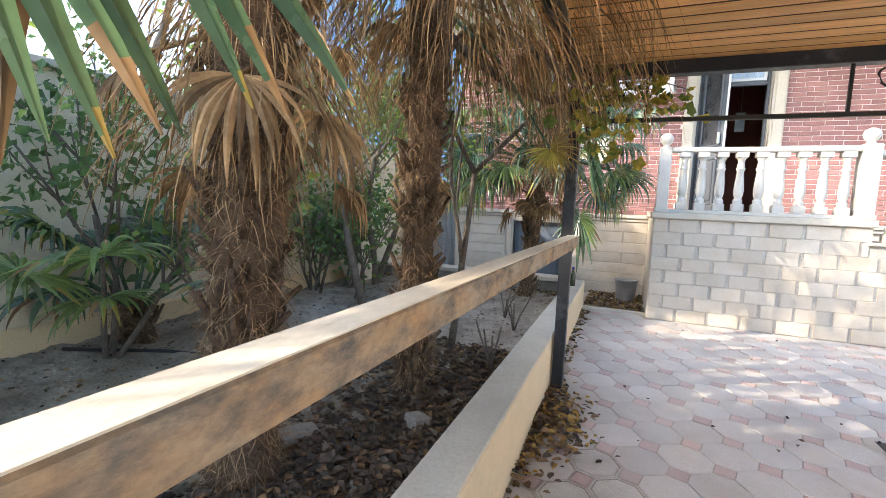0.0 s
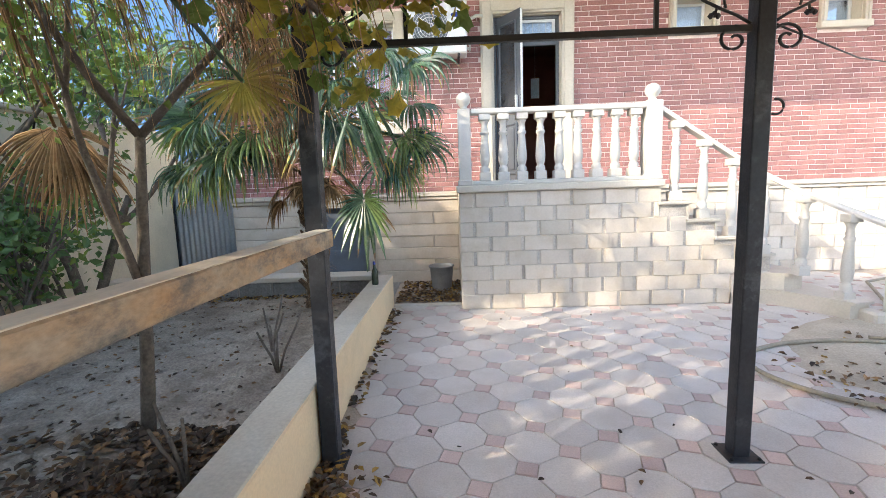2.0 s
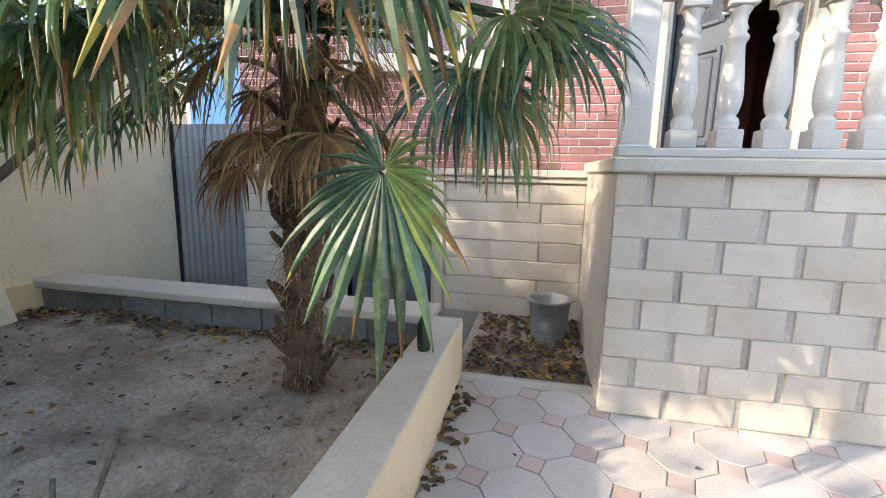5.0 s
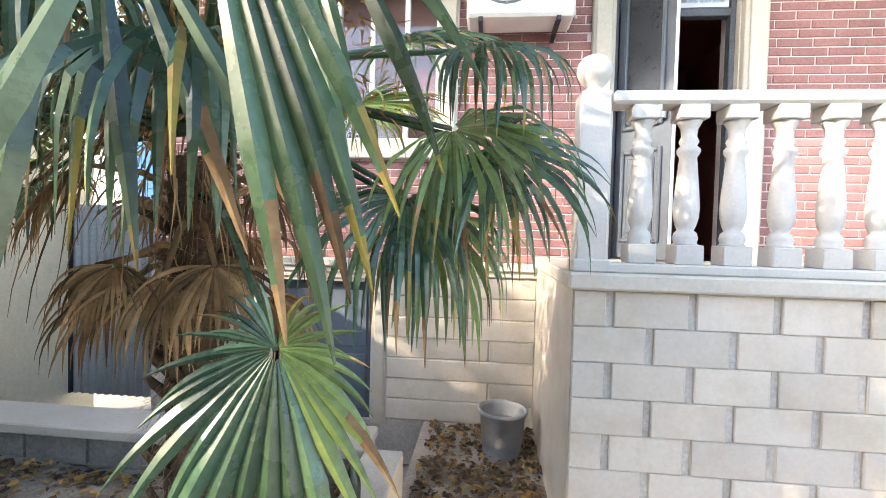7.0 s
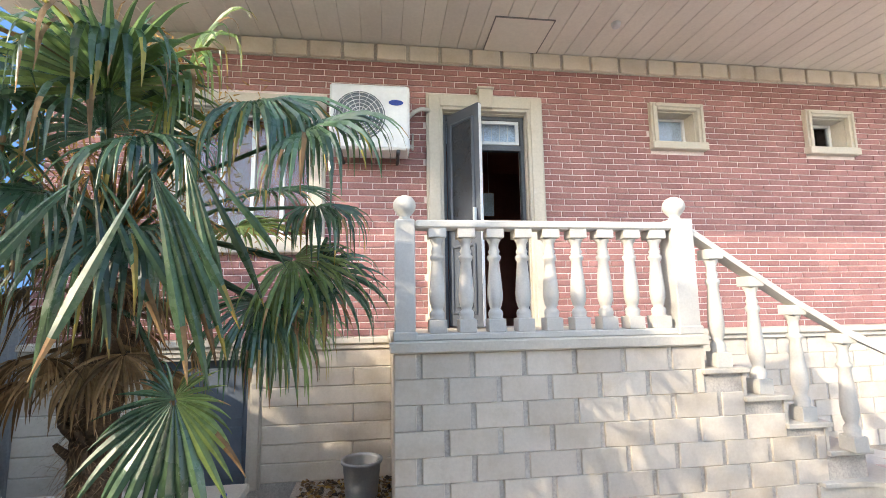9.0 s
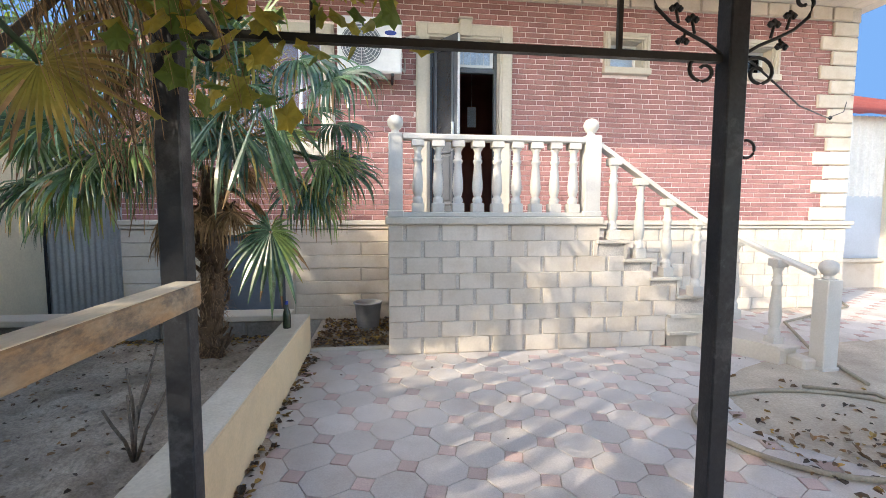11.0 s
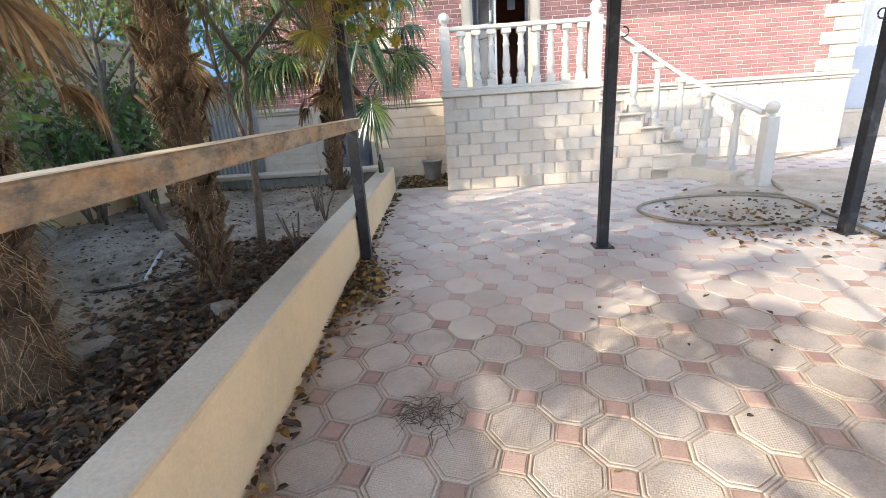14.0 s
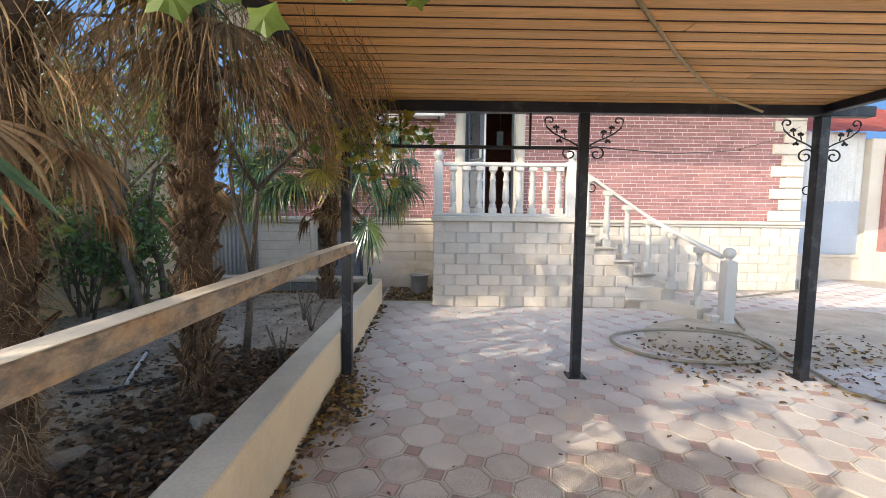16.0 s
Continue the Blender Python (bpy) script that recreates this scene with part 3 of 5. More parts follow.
part("handle", boxes((0.40, 0.43, -0.05, -0.012, 0.98, 1.14), bevel=0.006), M["galvanised"], leaf, "metal pull handle")
notice = thing("notice_paper", "pale blue paper hung in the dark hallway", "paper", (1.36, 9.2, 3.0))
part("sheet", boxes((-0.07, 0.07, -0.004, 0.004, -0.16, 0.16)), M["paper"], notice)
part("cord", boxes((-0.003, 0.003, -0.003, 0.003, 0.16, 1.0)), M["upvc"], notice)

# basement hatch
hatch = structure(part("door_2", boxes((HATCH[0], HATCH[1], WALL_Y + 0.05, WALL_Y + 0.09, HATCH[2], HATCH[3])), M["blue_door"]), "slate blue metal basement hatch", "door")
part("panel", boxes((HATCH[0] + 0.06, HATCH[1] - 0.06, WALL_Y + 0.038, WALL_Y + 0.05, 0.10, 0.55), (HATCH[0] + 0.06, HATCH[1] - 0.06, WALL_Y + 0.038, WALL_Y + 0.05, 0.62, 1.08), bevel=0.004), M["blue_door"], hatch)

# ---- air conditioner ----
ac = thing("air_conditioner", "white outdoor air conditioning unit bracketed on the brick wall", "air conditioner", (-0.20, 7.36, 3.09))
part("casing", boxes((-0.38, 0.37, 0, 0.28, 0, 0.64), bevel=0.02), M["white_metal"], ac)
bm = bmesh.new()
for r in (0.05, 0.085, 0.12, 0.155, 0.19, 0.225):
    pts = [(-0.10 + r * math.cos(a * math.pi / 14), -0.012, 0.32 + r * math.sin(a * math.pi / 14)) for a in range(29)]
    tube(bm, pts, 0.004, 4)
for a in range(8):
    c, s = math.cos(a * math.pi / 8), math.sin(a * math.pi / 8)
    tube(bm, [(-0.10 - 0.235 * c, -0.014, 0.32 - 0.235 * s), (-0.10 + 0.235 * c, -0.014, 0.32 + 0.235 * s)], 0.003, 4)
part("fan_grille", bm, M["upvc"], ac, "round wire fan grille")
bm = bmesh.new()
lathe(bm, [(0.24, 0), (0.24, 0.006)], 28)
bmesh.ops.rotate(bm, verts=bm.verts, cent=(0, 0, 0), matrix=Matrix.Rotation(radians(90), 3, 'X'))
bmesh.ops.translate(bm, verts=bm.verts, vec=(-0.10, 0.0, 0.32))
part("fan_opening", bm, M["grille"], ac, "dark fan opening")
bm = bmesh.new()
lathe(bm, [(0.5, 0), (0.5, 0.004)], 20)
for v in bm.verts:
    v.co = Vector((0.24 + v.co.x * 0.14, -0.002 - v.co.z, 0.46 + v.co.y * 0.055))
part("badge", bm, M["badge"], ac, "small blue oval badge")
for x in (-0.28, 0.26):
    part("bracket", boxes((x - 0.015, x + 0.015, 0.0, 0.41, -0.035, 0.0), (x - 0.015, x + 0.015, 0.39, 0.42, -0.28, 0.0), bevel=0.003), M["steel"], ac)
bm = bmesh.new()
tube(bm, [(0.37, 0.18, 0.40), (0.43, 0.2, 0.47), (0.50, 0.24, 0.52), (0.58, 0.30, 0.54), (0.60, 0.375, 0.54)], 0.022, 8)
tube(bm, [(0.37, 0.18, 0.12), (0.41, 0.22, 0.08), (0.42, 0.32, 0.14), (0.42, 0.36, 0.30)], 0.012, 6)
part("pipe", bm, M["baluster"], ac, "white wrapped pipe")

# ---- pergola ----
PY = 3.55
pergola = thing("pergola", "dark steel pergola with a varnished pine board ceiling", "pergola", (0, 0, 0))
for x, w in ((-0.735, 0.085), (1.34, 0.082), (3.43, 0.09)):
    gz = ground_z(PY) - 0.005
    post = part("post", boxes((x - w / 2, x + w / 2, PY - w / 2, PY + w / 2, gz, 2.34), bevel=0.006), M["steel"], pergola, "dark steel post")
    part("base_plate", boxes((x - 0.085, x + 0.085, PY - 0.085, PY + 0.085, gz, gz + 0.012), bevel=0.003), M["steel"], post)
    for a, b in ((-1, -1), (1, -1), (1, 1), (-1, 1)):
        bm = bmesh.new()
        lathe(bm, [(0.009, 0), (0.009, 0.010), (0.005, 0.012)], 6, (x + a * 0.067, PY + b * 0.067, gz + 0.012))
        part("bolt", bm, M["iron"], post)
for x in (-0.735, 3.43):
    part("post", boxes((x - 0.05, x + 0.05, -3.15, -3.05, -0.25, 2.34), bevel=0.006), M["steel"], pergola)
part("front_beam", boxes((-0.90, 3.86, PY - 0.05, PY + 0.05, 2.34, 2.43), bevel=0.006), M["steel"], pergola)
part("back_beam", boxes((-0.90, 3.6, -3.15, -3.05, 2.34, 2.43), bevel=0.006), M["steel"], pergola)
for x in (-0.735, 3.43):
    part("side_beam", boxes((x - 0.04, x + 0.04, -3.05, PY - 0.05, 2.36, 2.43), bevel=0.006), M["steel"], pergola)
bm = bmesh.new()
deck = boxes((-0.87, 3.56, -3.25, PY + 0.07, 2.476, 2.54))
y = -3.2
while y < PY + 0.03:
    n = random.choice((0, 1))
    xs = [-0.85, random.uniform(0.2, 2.6), 3.52] if n else [-0.85, 3.52]
    for a, b in zip(xs, xs[1:]):
        box(bm, a + 0.001, b - 0.001, y + 0.014, y + 0.116, 2.430, 2.475, bevel=0.005)
    # added dark strip that paints the shadow inside the board gap
    box(deck, -0.845, 3.515, y - 0.0135, y + 0.0135, 2.436, 2.474)
    y += 0.13
structure(part("ceiling_pergola", bm, M["wood"]), "varnished pine board ceiling of the pergola", "ceiling")
structure(part("roof_pergola", deck, M["wood_gap"]), "roof deck over the pergola boards, coloured dark for the shade in the gaps", "roof")
bar = part("cross_bar", boxes((-0.685, 1.29, PY - 0.015, PY + 0.015, 2.03, 2.058)), M["iron"], pergola, "thin iron bar between posts")
for x in (-0.26, 0.87):
    part("hanger", boxes((x - 0.009, x + 0.009, PY - 0.009, PY + 0.009, 2.058, 2.34)), M["iron"], pergola)


def scroll(c, r0, r1, a0, turns, n=22):
    """Points of a flat spiral in the plane of the posts."""
    out = []
    for k in range(n + 1):
        u = k / n
        a = a0 + turns * 2 * math.pi * u
        r = r0 + (r1 - r0) * u
        out.append((c[0] + r * math.cos(a), 0, c[1] + r * math.sin(a)))
    return out


def bracket_mesh():
    """A wrought scroll bracket that grows from x = 0 towards +x, with leaves."""
    bm = bmesh.new()
    stem = [(0.0, 0, 0.02), (0.05, 0, 0.055), (0.11, 0, 0.085), (0.17, 0, 0.12), (0.22, 0, 0.17), (0.235, 0, 0.22)]
    tube(bm, stem + scroll((0.20, 0.225), 0.035, 0.012, 0.0, 0.85, 12), 0.0065, 6)
    tube(bm, [(0.0, 0, 0.0)] + scroll((0.055, -0.045), 0.062, 0.014, 2.4, -1.25, 20), 0.0065, 6)
    for cx, cz, d in ((0.10, 0.13, 1), (0.13, 0.05, -1), (0.155, 0.165, 1)):
        tube(bm, [(cx - 0.01, 0, cz - 0.045 * d), (cx, 0, cz)], 0.005, 5)
        for a in (0.4, 1.57, 2.75):
            lathe(bm, [(0.004, -0.012), (0.012, 0.0), (0.004, 0.012)], 6, (cx + 0.014 * math.cos(a), 0, cz + 0.014 * math.sin(a)))
    return mesh_of("scroll_bracket", bm, M["iron"])


scroll_me = bracket_mesh()
for x, s in ((-0.685, 1), (1.29, -1), (1.39, 1), (3.375, -1), (3.485, 1)):
    b = piece("scroll_bracket", scroll_me, pergola, (x, PY, 2.045), scale=(s * 1.25, 1, 1.05))
hook = mesh_of("hook", tube(bmesh.new(), scroll((0.035, 0.0), 0.035, 0.035, 4.2, 0.62, 10), 0.006, 6), M["iron"])
piece("hook", hook, pergola, (1.39, PY, 1.70))
piece("hook", hook, pergola, (3.375, PY, 1.70), scale=(-1, 1, 1))

# rusty guard rail on the planter side
rail = thing("guard_rail", "rusty flaking rectangular steel beam along the planter", "guard rail", (0, 0, 0))
def skewed(bm):
    """The beam was not set quite parallel to the wall, and sags a little."""
    for v in bm.verts:
        k = v.co.y - 3.5
        v.co.x += 0.02 * k
        v.co.z += -0.036 - 0.0012 * k
    return bm


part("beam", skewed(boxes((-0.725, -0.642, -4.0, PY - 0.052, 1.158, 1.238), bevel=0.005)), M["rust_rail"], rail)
# thin pale sheet standing for the sunlit band along the top
part("beam_top", skewed(boxes((-0.723, -0.645, -4.0, PY - 0.053, 1.2385, 1.2415))), M["rail_top"], rail, "top face coloured pale as if sunlit")
part("support", boxes((-0.87, -0.80, -3.95, -3.88, 0.42, 1.132)), M["steel"], rail)

# rope slung under the boards
rope = tagged(part("rope", tube(bmesh.new(), [(0.80, 1.45, 2.425), (1.45, 2.25, 2.405), (2.2, 3.1, 2.40), (2.86, 3.50, 2.37), (2.93, 3.58, 2.335)], 0.011, 7), M["rope"]), "pale hemp rope slung under the board ceiling", "rope")

# bucket
bucket = thing("bucket", "dusty grey plastic bucket on dry leaves", "bucket", (-0.25, 7.24, 0.055))
bm = bmesh.new()
n = 24
prof = [(0.125, 0.0), (0.128, 0.01), (0.155, 0.30), (0.172, 0.305), (0.172, 0.325), (0.150, 0.325), (0.148, 0.30), (0.122, 0.02)]
lathe(bm, prof, n)
part("body", bm, M["plastic_grey"], bucket, smooth=True)
bm = bmesh.new()
lathe(bm, [(0.14, 0.22), (0.141, 0.225)], 20)
part("contents", bm, M["soil"], bucket, "dark contents")

# hose
hose = thing("hose", "dusty garden hose looped on the paving", "hose", (0, 0, 0))
pts = []
for k in range(60):
    a = 2.6 + k / 59 * 2 * math.pi * 1.06
    x, y = 2.92 + (0.86 + 0.03 * math.sin(3 * a)) * math.cos(a), 4.42 + (0.60 + 0.02 * math.cos(2 * a)) * math.sin(a)
    pts.append((x, y, ground_z(y) + 0.022))
part("loop", tube(bmesh.new(), pts, 0.017, 8), M["hose"], hose)
pts = [(3.30, 5.0, 0.06), (3.75, 4.82, 0.05), (3.70, 4.3, 0.03), (3.62, 3.6, 0.012), (3.55, 3.2, 0.0), (3.9, 2.7, -0.01), (4.6, 2.4, -0.015)]
part("tail", tube(bmesh.new(), pts, 0.015, 8), M["hose"], hose, "pale stretch of hose")
pts = [(3.9, 5.0, 0.05), (4.3, 5.9, 0.07), (4.9, 6.8, 0.10), (5.6, 7.1, 0.10), (6.6, 7.5, 0.11), (7.4, 8.5, 0.12)]
part("tail", tube(bmesh.new(), pts, 0.017, 8), M["hose"], hose)

# corrugated sheet gate between wall and house
def corrugated(bm, x0, x1, y, z0, z1, pitch=0.076, amp=0.012):
    n = int((x1 - x0) / pitch * 6)
    a = [bm.verts.new((x0 + (x1 - x0) * k / n, y + amp * math.sin(2 * math.pi * k / 6), z0)) for k in range(n + 1)]
    b = [bm.verts.new((v.co.x, v.co.y, z1)) for v in a]
    c = [bm.verts.new((v.co.x, v.co.y + 0.004, z0)) for v in a]
    d = [bm.verts.new((v.co.x, v.co.y + 0.004, z1)) for v in a]
    for k in range(n):
        for p, q in ((a, b), (d, c)):
            f = bm.faces.new((p[k], p[k + 1], q[k + 1], q[k]))
            f.smooth = True
    return bm


part_sheet = structure(part("gate_sheet", corrugated(bmesh.new(), -4.22, -3.22, 7.95, 0.0, 1.75), M["galvanised"]), "upright galvanised corrugated sheet closing a gap beside the house", "fence")
part("edge_bar", boxes((-3.26, -3.22, 7.93, 7.97, 0, 1.78), (-4.24, -4.20, 7.93, 7.97, 0, 1.78)), M["steel"], part_sheet)

# neighbouring shed to the right of the house
shed = thing("shed", "shed with blue panel, white corrugated sheet and red roof", "shed", (0, 0, 0))
part("base", boxes((6.70, 9.25, 9.20, 9.5, -0.2, 0.62), (6.70, 9.25, 9.15, 9.5, 0.55, 0.62), bevel=0.01), M["stone"], shed, "stone base")
part("lower_panel", boxes((6.70, 9.25, 9.26, 9.45, 0.62, 1.78)), M["blue_panel"], shed, "pale blue grey panel")
part("upper_sheet", corrugated(bmesh.new(), 6.70, 9.25, 9.27, 1.76, 3.25, 0.15, 0.022), M["white_sheet"], shed, "white corrugated sheet")
part("corner_pillar", boxes((9.25, 9.55, 9.1, 9.45, -0.2, 3.1), bevel=0.01), M["stone_plain"], shed)
part("side_wall", boxes((9.55, 12.0, 9.0, 9.3, 0.7, 3.0)), M["brick_field"], shed, "red brick return")
part("side_base", boxes((9.55, 12.0, 8.95, 9.3, -0.2, 0.7)), M["stone_plain"], shed)
bm = bmesh.new()
for k in range(24):
    x = 6.3 + k * 0.25
    q = [bm.verts.new(p) for p in ((x, 9.0, 3.22 + 0.02 * (k % 2)), (x + 0.25, 9.0, 3.22 + 0.02 * ((k + 1) % 2)), (x + 0.25, 12.5, 4.55 + 0.02 * ((k + 1) % 2)), (x, 12.5, 4.55 + 0.02 * (k % 2)))]
    bm.faces.new(q)
bmesh.ops.solidify(bm, geom=bm.faces[:], thickness=0.03)
part("roof", bm, M["roof_red"], shed, "sloping red sheet roof")
structure(part("wall_east", boxes((12.0, 12.2, -8.2, 9.3, -0.3, 2.2)), M["boundary"]), "plain boundary wall", "wall")

# wire from the middle post to the house corner
wire = thing("wire", "thin slack wire strung from the pergola post to the house", "wire", (0, 0, 0))
part("strand", tube(bmesh.new(), [(1.40, 3.55, 2.06), (2.6, 4.5, 2.13), (4.0, 5.6, 2.32), (5.4, 6.7, 2.66), (6.55, 7.69, 3.05)], 0.005, 5), M["iron"], wire)
bm = bmesh.new()
lathe(bm, [(0.004, -0.02), (0.016, -0.008), (0.016, 0.008), (0.004, 0.02)], 8, (4.2, 5.76, 2.36))
part("knot", bm, M["iron"], wire, "small dark knot")

# small lamp in the soffit
lamp = thing("ceiling_light", "small round unlit lamp in the soffit", "lamp", (2.19, 7.12, 4.36))
bm = bmesh.new()
lathe(bm, [(0.02, -0.05), (0.035, -0.045), (0.045, -0.02), (0.045, 0.0)], 14)
part("housing", bm, M["white_metal"], lamp, smooth=True)

# ---- plants ----
M.update({
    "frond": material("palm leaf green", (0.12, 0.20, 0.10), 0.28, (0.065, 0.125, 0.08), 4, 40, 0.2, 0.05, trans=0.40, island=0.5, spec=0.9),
    # brighter copy of the leaf green: backlight painted into the colour
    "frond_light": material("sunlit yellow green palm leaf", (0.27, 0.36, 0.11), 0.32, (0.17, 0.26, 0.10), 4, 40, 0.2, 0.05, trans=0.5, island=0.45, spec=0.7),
    "frond_tip": material("yellowing palm tip", (0.40, 0.36, 0.07), 0.55, (0.30, 0.19, 0.07), 5, 40, 0.2, 0.05, trans=0.35, island=0.3),
    "frond_dead": material("dry palm leaf", (0.40, 0.26, 0.13), 0.75, (0.20, 0.115, 0.055), 5, 50, 0.2, 0.1, trans=0.28, island=0.6),
    "trunk": material("palm trunk bark", (0.15, 0.098, 0.06), 0.95, (0.085, 0.054, 0.035), 9, 60, 0.35, 0.8, 35),
    "fibre": material("palm fibre", (0.44, 0.30, 0.18), 0.9, (0.22, 0.14, 0.08), 9, 60, 0.25, 0.1, trans=0.15, island=0.6),
    "dry_flower": material("golden dry palm flowers", (0.52, 0.32, 0.10), 0.9, (0.34, 0.19, 0.06), 9, 60, 0.25, 0.1, trans=0.2, island=0.4),
    "bark": material("grey brown bark", (0.17, 0.14, 0.115), 0.9, (0.10, 0.085, 0.07), 12, 70, 0.3, 0.5),
    "leaf": material("green shrub leaf", (0.13, 0.225, 0.075), 0.42, (0.085, 0.155, 0.055), 3, 40, 0.15, 0.03, trans=0.4, island=0.35),
    "leaf_light": material("light green leaf", (0.22, 0.29, 0.055), 0.55, (0.11, 0.18, 0.04), 2, 40, 0.15, 0.03, trans=0.45, island=0.35),
    "leaf_yellow": material("yellow autumn vine leaf", (0.55, 0.42, 0.06), 0.6, (0.30, 0.30, 0.06), 6, 40, 0.2, 0.05, trans=0.45, island=0.35),
    "litter": material("dry fallen leaf", (0.24, 0.145, 0.07), 0.9, (0.15, 0.095, 0.055), 9, 60, 0.25, 0.1, island=0.5),
    "litter_yellow": material("yellow fallen leaf", (0.45, 0.29, 0.07), 0.8, (0.32, 0.19, 0.06), 9, 60, 0.25, 0.1, island=0.4),
    "litter_dark": material("dark rotting leaf", (0.06, 0.042, 0.032), 0.9, (0.10, 0.075, 0.055), 9, 60, 0.25, 0.1, island=0.5),
    "pvc": material("white plastic pipe", (0.66, 0.66, 0.66), 0.5),
    "black_pipe": material("black irrigation pipe", (0.03, 0.03, 0.032), 0.5),
    "rock": material("pale rubble stone", (0.34, 0.31, 0.27), 0.95, (0.26, 0.23, 0.20), 6, 60, 0.2, 0.5),
    "bottle": material("dark green glass bottle", (0.025, 0.04, 0.02), 0.15, spec=0.6),
    "cap": material("blue bottle cap", (0.03, 0.06, 0.35), 0.4),
})
rnd = random.Random(7)
UP = Vector((0, 0, 1))


def fan(bm, hub, axis, normal, radius, nseg=32, spread=300, droop=0.35, base=0, tip=1, tip_share=0.35, split=0.5, cup=0.12, oval=None, missing=0.0):
    """A folded fan leaf: narrow pleated blades joined near the hub, their tips hanging."""
    axis = Vector(axis).normalized()
    normal = Vector(normal)
    normal = (normal - axis * normal.dot(axis)).normalized()
    side = normal.cross(axis)
    step = radians(spread) / nseg
    for k in range(nseg):
        if missing and rnd.random() < missing:
            continue
        th = -radians(spread) / 2 + step * (k + 0.5)
        # a pair of slots paints one half of the fan as sunlit
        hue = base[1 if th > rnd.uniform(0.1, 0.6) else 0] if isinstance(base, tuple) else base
        d = (axis * math.cos(th) + side * math.sin(th) + normal * cup).normalized()
        across = (side * math.cos(th) - axis * math.sin(th)).normalized()
        reach = 0.72 + 0.28 * math.cos(th / 2) ** 2 if oval is None else oval + (1 - oval) * math.cos(th / 2) ** 6
        ln = radius * reach * rnd.uniform(0.85, 1.08)
        dr = droop * rnd.uniform(0.6, 1.4)
        tw = rnd.uniform(-0.25, 0.25)
        tips = rnd.random() < tip_share
        worn, lean = rnd.choice((tip, 2)), rnd.choice((-2, -1, 0, 1))
        cols = []
        p, last, way = Vector(hub), 0.0, d.copy()
        start = rnd.choice((3, 4, 5, 5, 6))
        for s in (0.04, 0.25, split, split + 0.3 * (1 - split), split + 0.52 * (1 - split), split + 0.7 * (1 - split), split + 0.86 * (1 - split), 1.0):
            bend = min(0.97, dr * max(0.0, s - 0.18) ** 1.3)
            way = (d * (1 - bend) - UP * bend + across * tw * 0.5 * max(0, s - 0.4)).normalized()
            p = p + way * ln * (s - last)
            last = s
            half = ln * min(s, split) * math.tan(step / 2) * (1.0 if s <= split else max(0.04, (1 - s) / (1 - split)) ** 0.75)
            fold = half * 0.8
            cols.append([bm.verts.new(p - across * half), bm.verts.new(p + normal * fold), bm.verts.new(p + across * half)])
        for i, (a, b) in enumerate(zip(cols, cols[1:])):
            for j in (0, 1):
                f = bm.faces.new((a[j], b[j], b[j + 1], a[j + 1]))
                f.material_index = worn if (tips and i >= start + j * lean) else hue


def frond(palm, root, hub, radius, nrm=None, droop=0.35, dead=False, spread=300, nseg=32, tip_share=0.35, axis=None, oval=None, missing=0.0, split=0.5, yellow=False, half_lit=False):
    """A palm leaf on its stalk, as one part of the palm."""
    root, hub = Vector(root), Vector(hub)
    bm = bmesh.new()
    mid = (root + hub) / 2 + UP * (0.10 * (hub - root).length)
    tube(bm, [root, root.lerp(mid, 0.6), mid, mid.lerp(hub, 0.6), hub], 0.014, 5, 0.008, mat=2 if dead else 0)
    ax = Vector(axis) if axis else (hub - mid) + Vector((0, 0, -0.05))
    n = Vector(nrm) if nrm else (UP + Vector((rnd.uniform(-0.4, 0.4), rnd.uniform(-0.4, 0.4), 0)))
    # slot 3 is the sunlit green: painted light on some fans, not leaf age
    lit_tone = (0, 3) if half_lit else 3 if rnd.random() < 0.34 else 0
    if dead:
        fan(bm, hub, ax, n, radius, nseg, spread, droop, 2, 2, 0, 0.45)
    else:
        fan(bm, hub, ax, n, radius, nseg, spread, droop, 1 if yellow else lit_tone, 2 if yellow else 1, tip_share, split, oval=oval, missing=missing)
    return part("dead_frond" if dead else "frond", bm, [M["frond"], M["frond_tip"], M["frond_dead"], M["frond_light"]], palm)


def strip(bm, p, d, length, width, sag=0.5, n=4, mat=0, curl=0.1):
    """A thin hanging ribbon."""
    p, d = Vector(p), Vector(d).normalized()
    w = Vector((rnd.uniform(-1, 1), rnd.uniform(-1, 1), 0.1)).normalized()
    last = None
    q = p.copy()
    for i in range(n + 1):
        u = i / n
        half = width / 2 * (1 - 0.85 * u)
        pair = (bm.verts.new(q - w * half), bm.verts.new(q + w * half))
        if last:
            f = bm.faces.new((last[0], last[1], pair[1], pair[0]))
            f.material_index = mat
        last = pair
        d = (d + Vector((rnd.uniform(-curl, curl), rnd.uniform(-curl, curl), -sag / n))).normalized()
        q = q + d * length / n


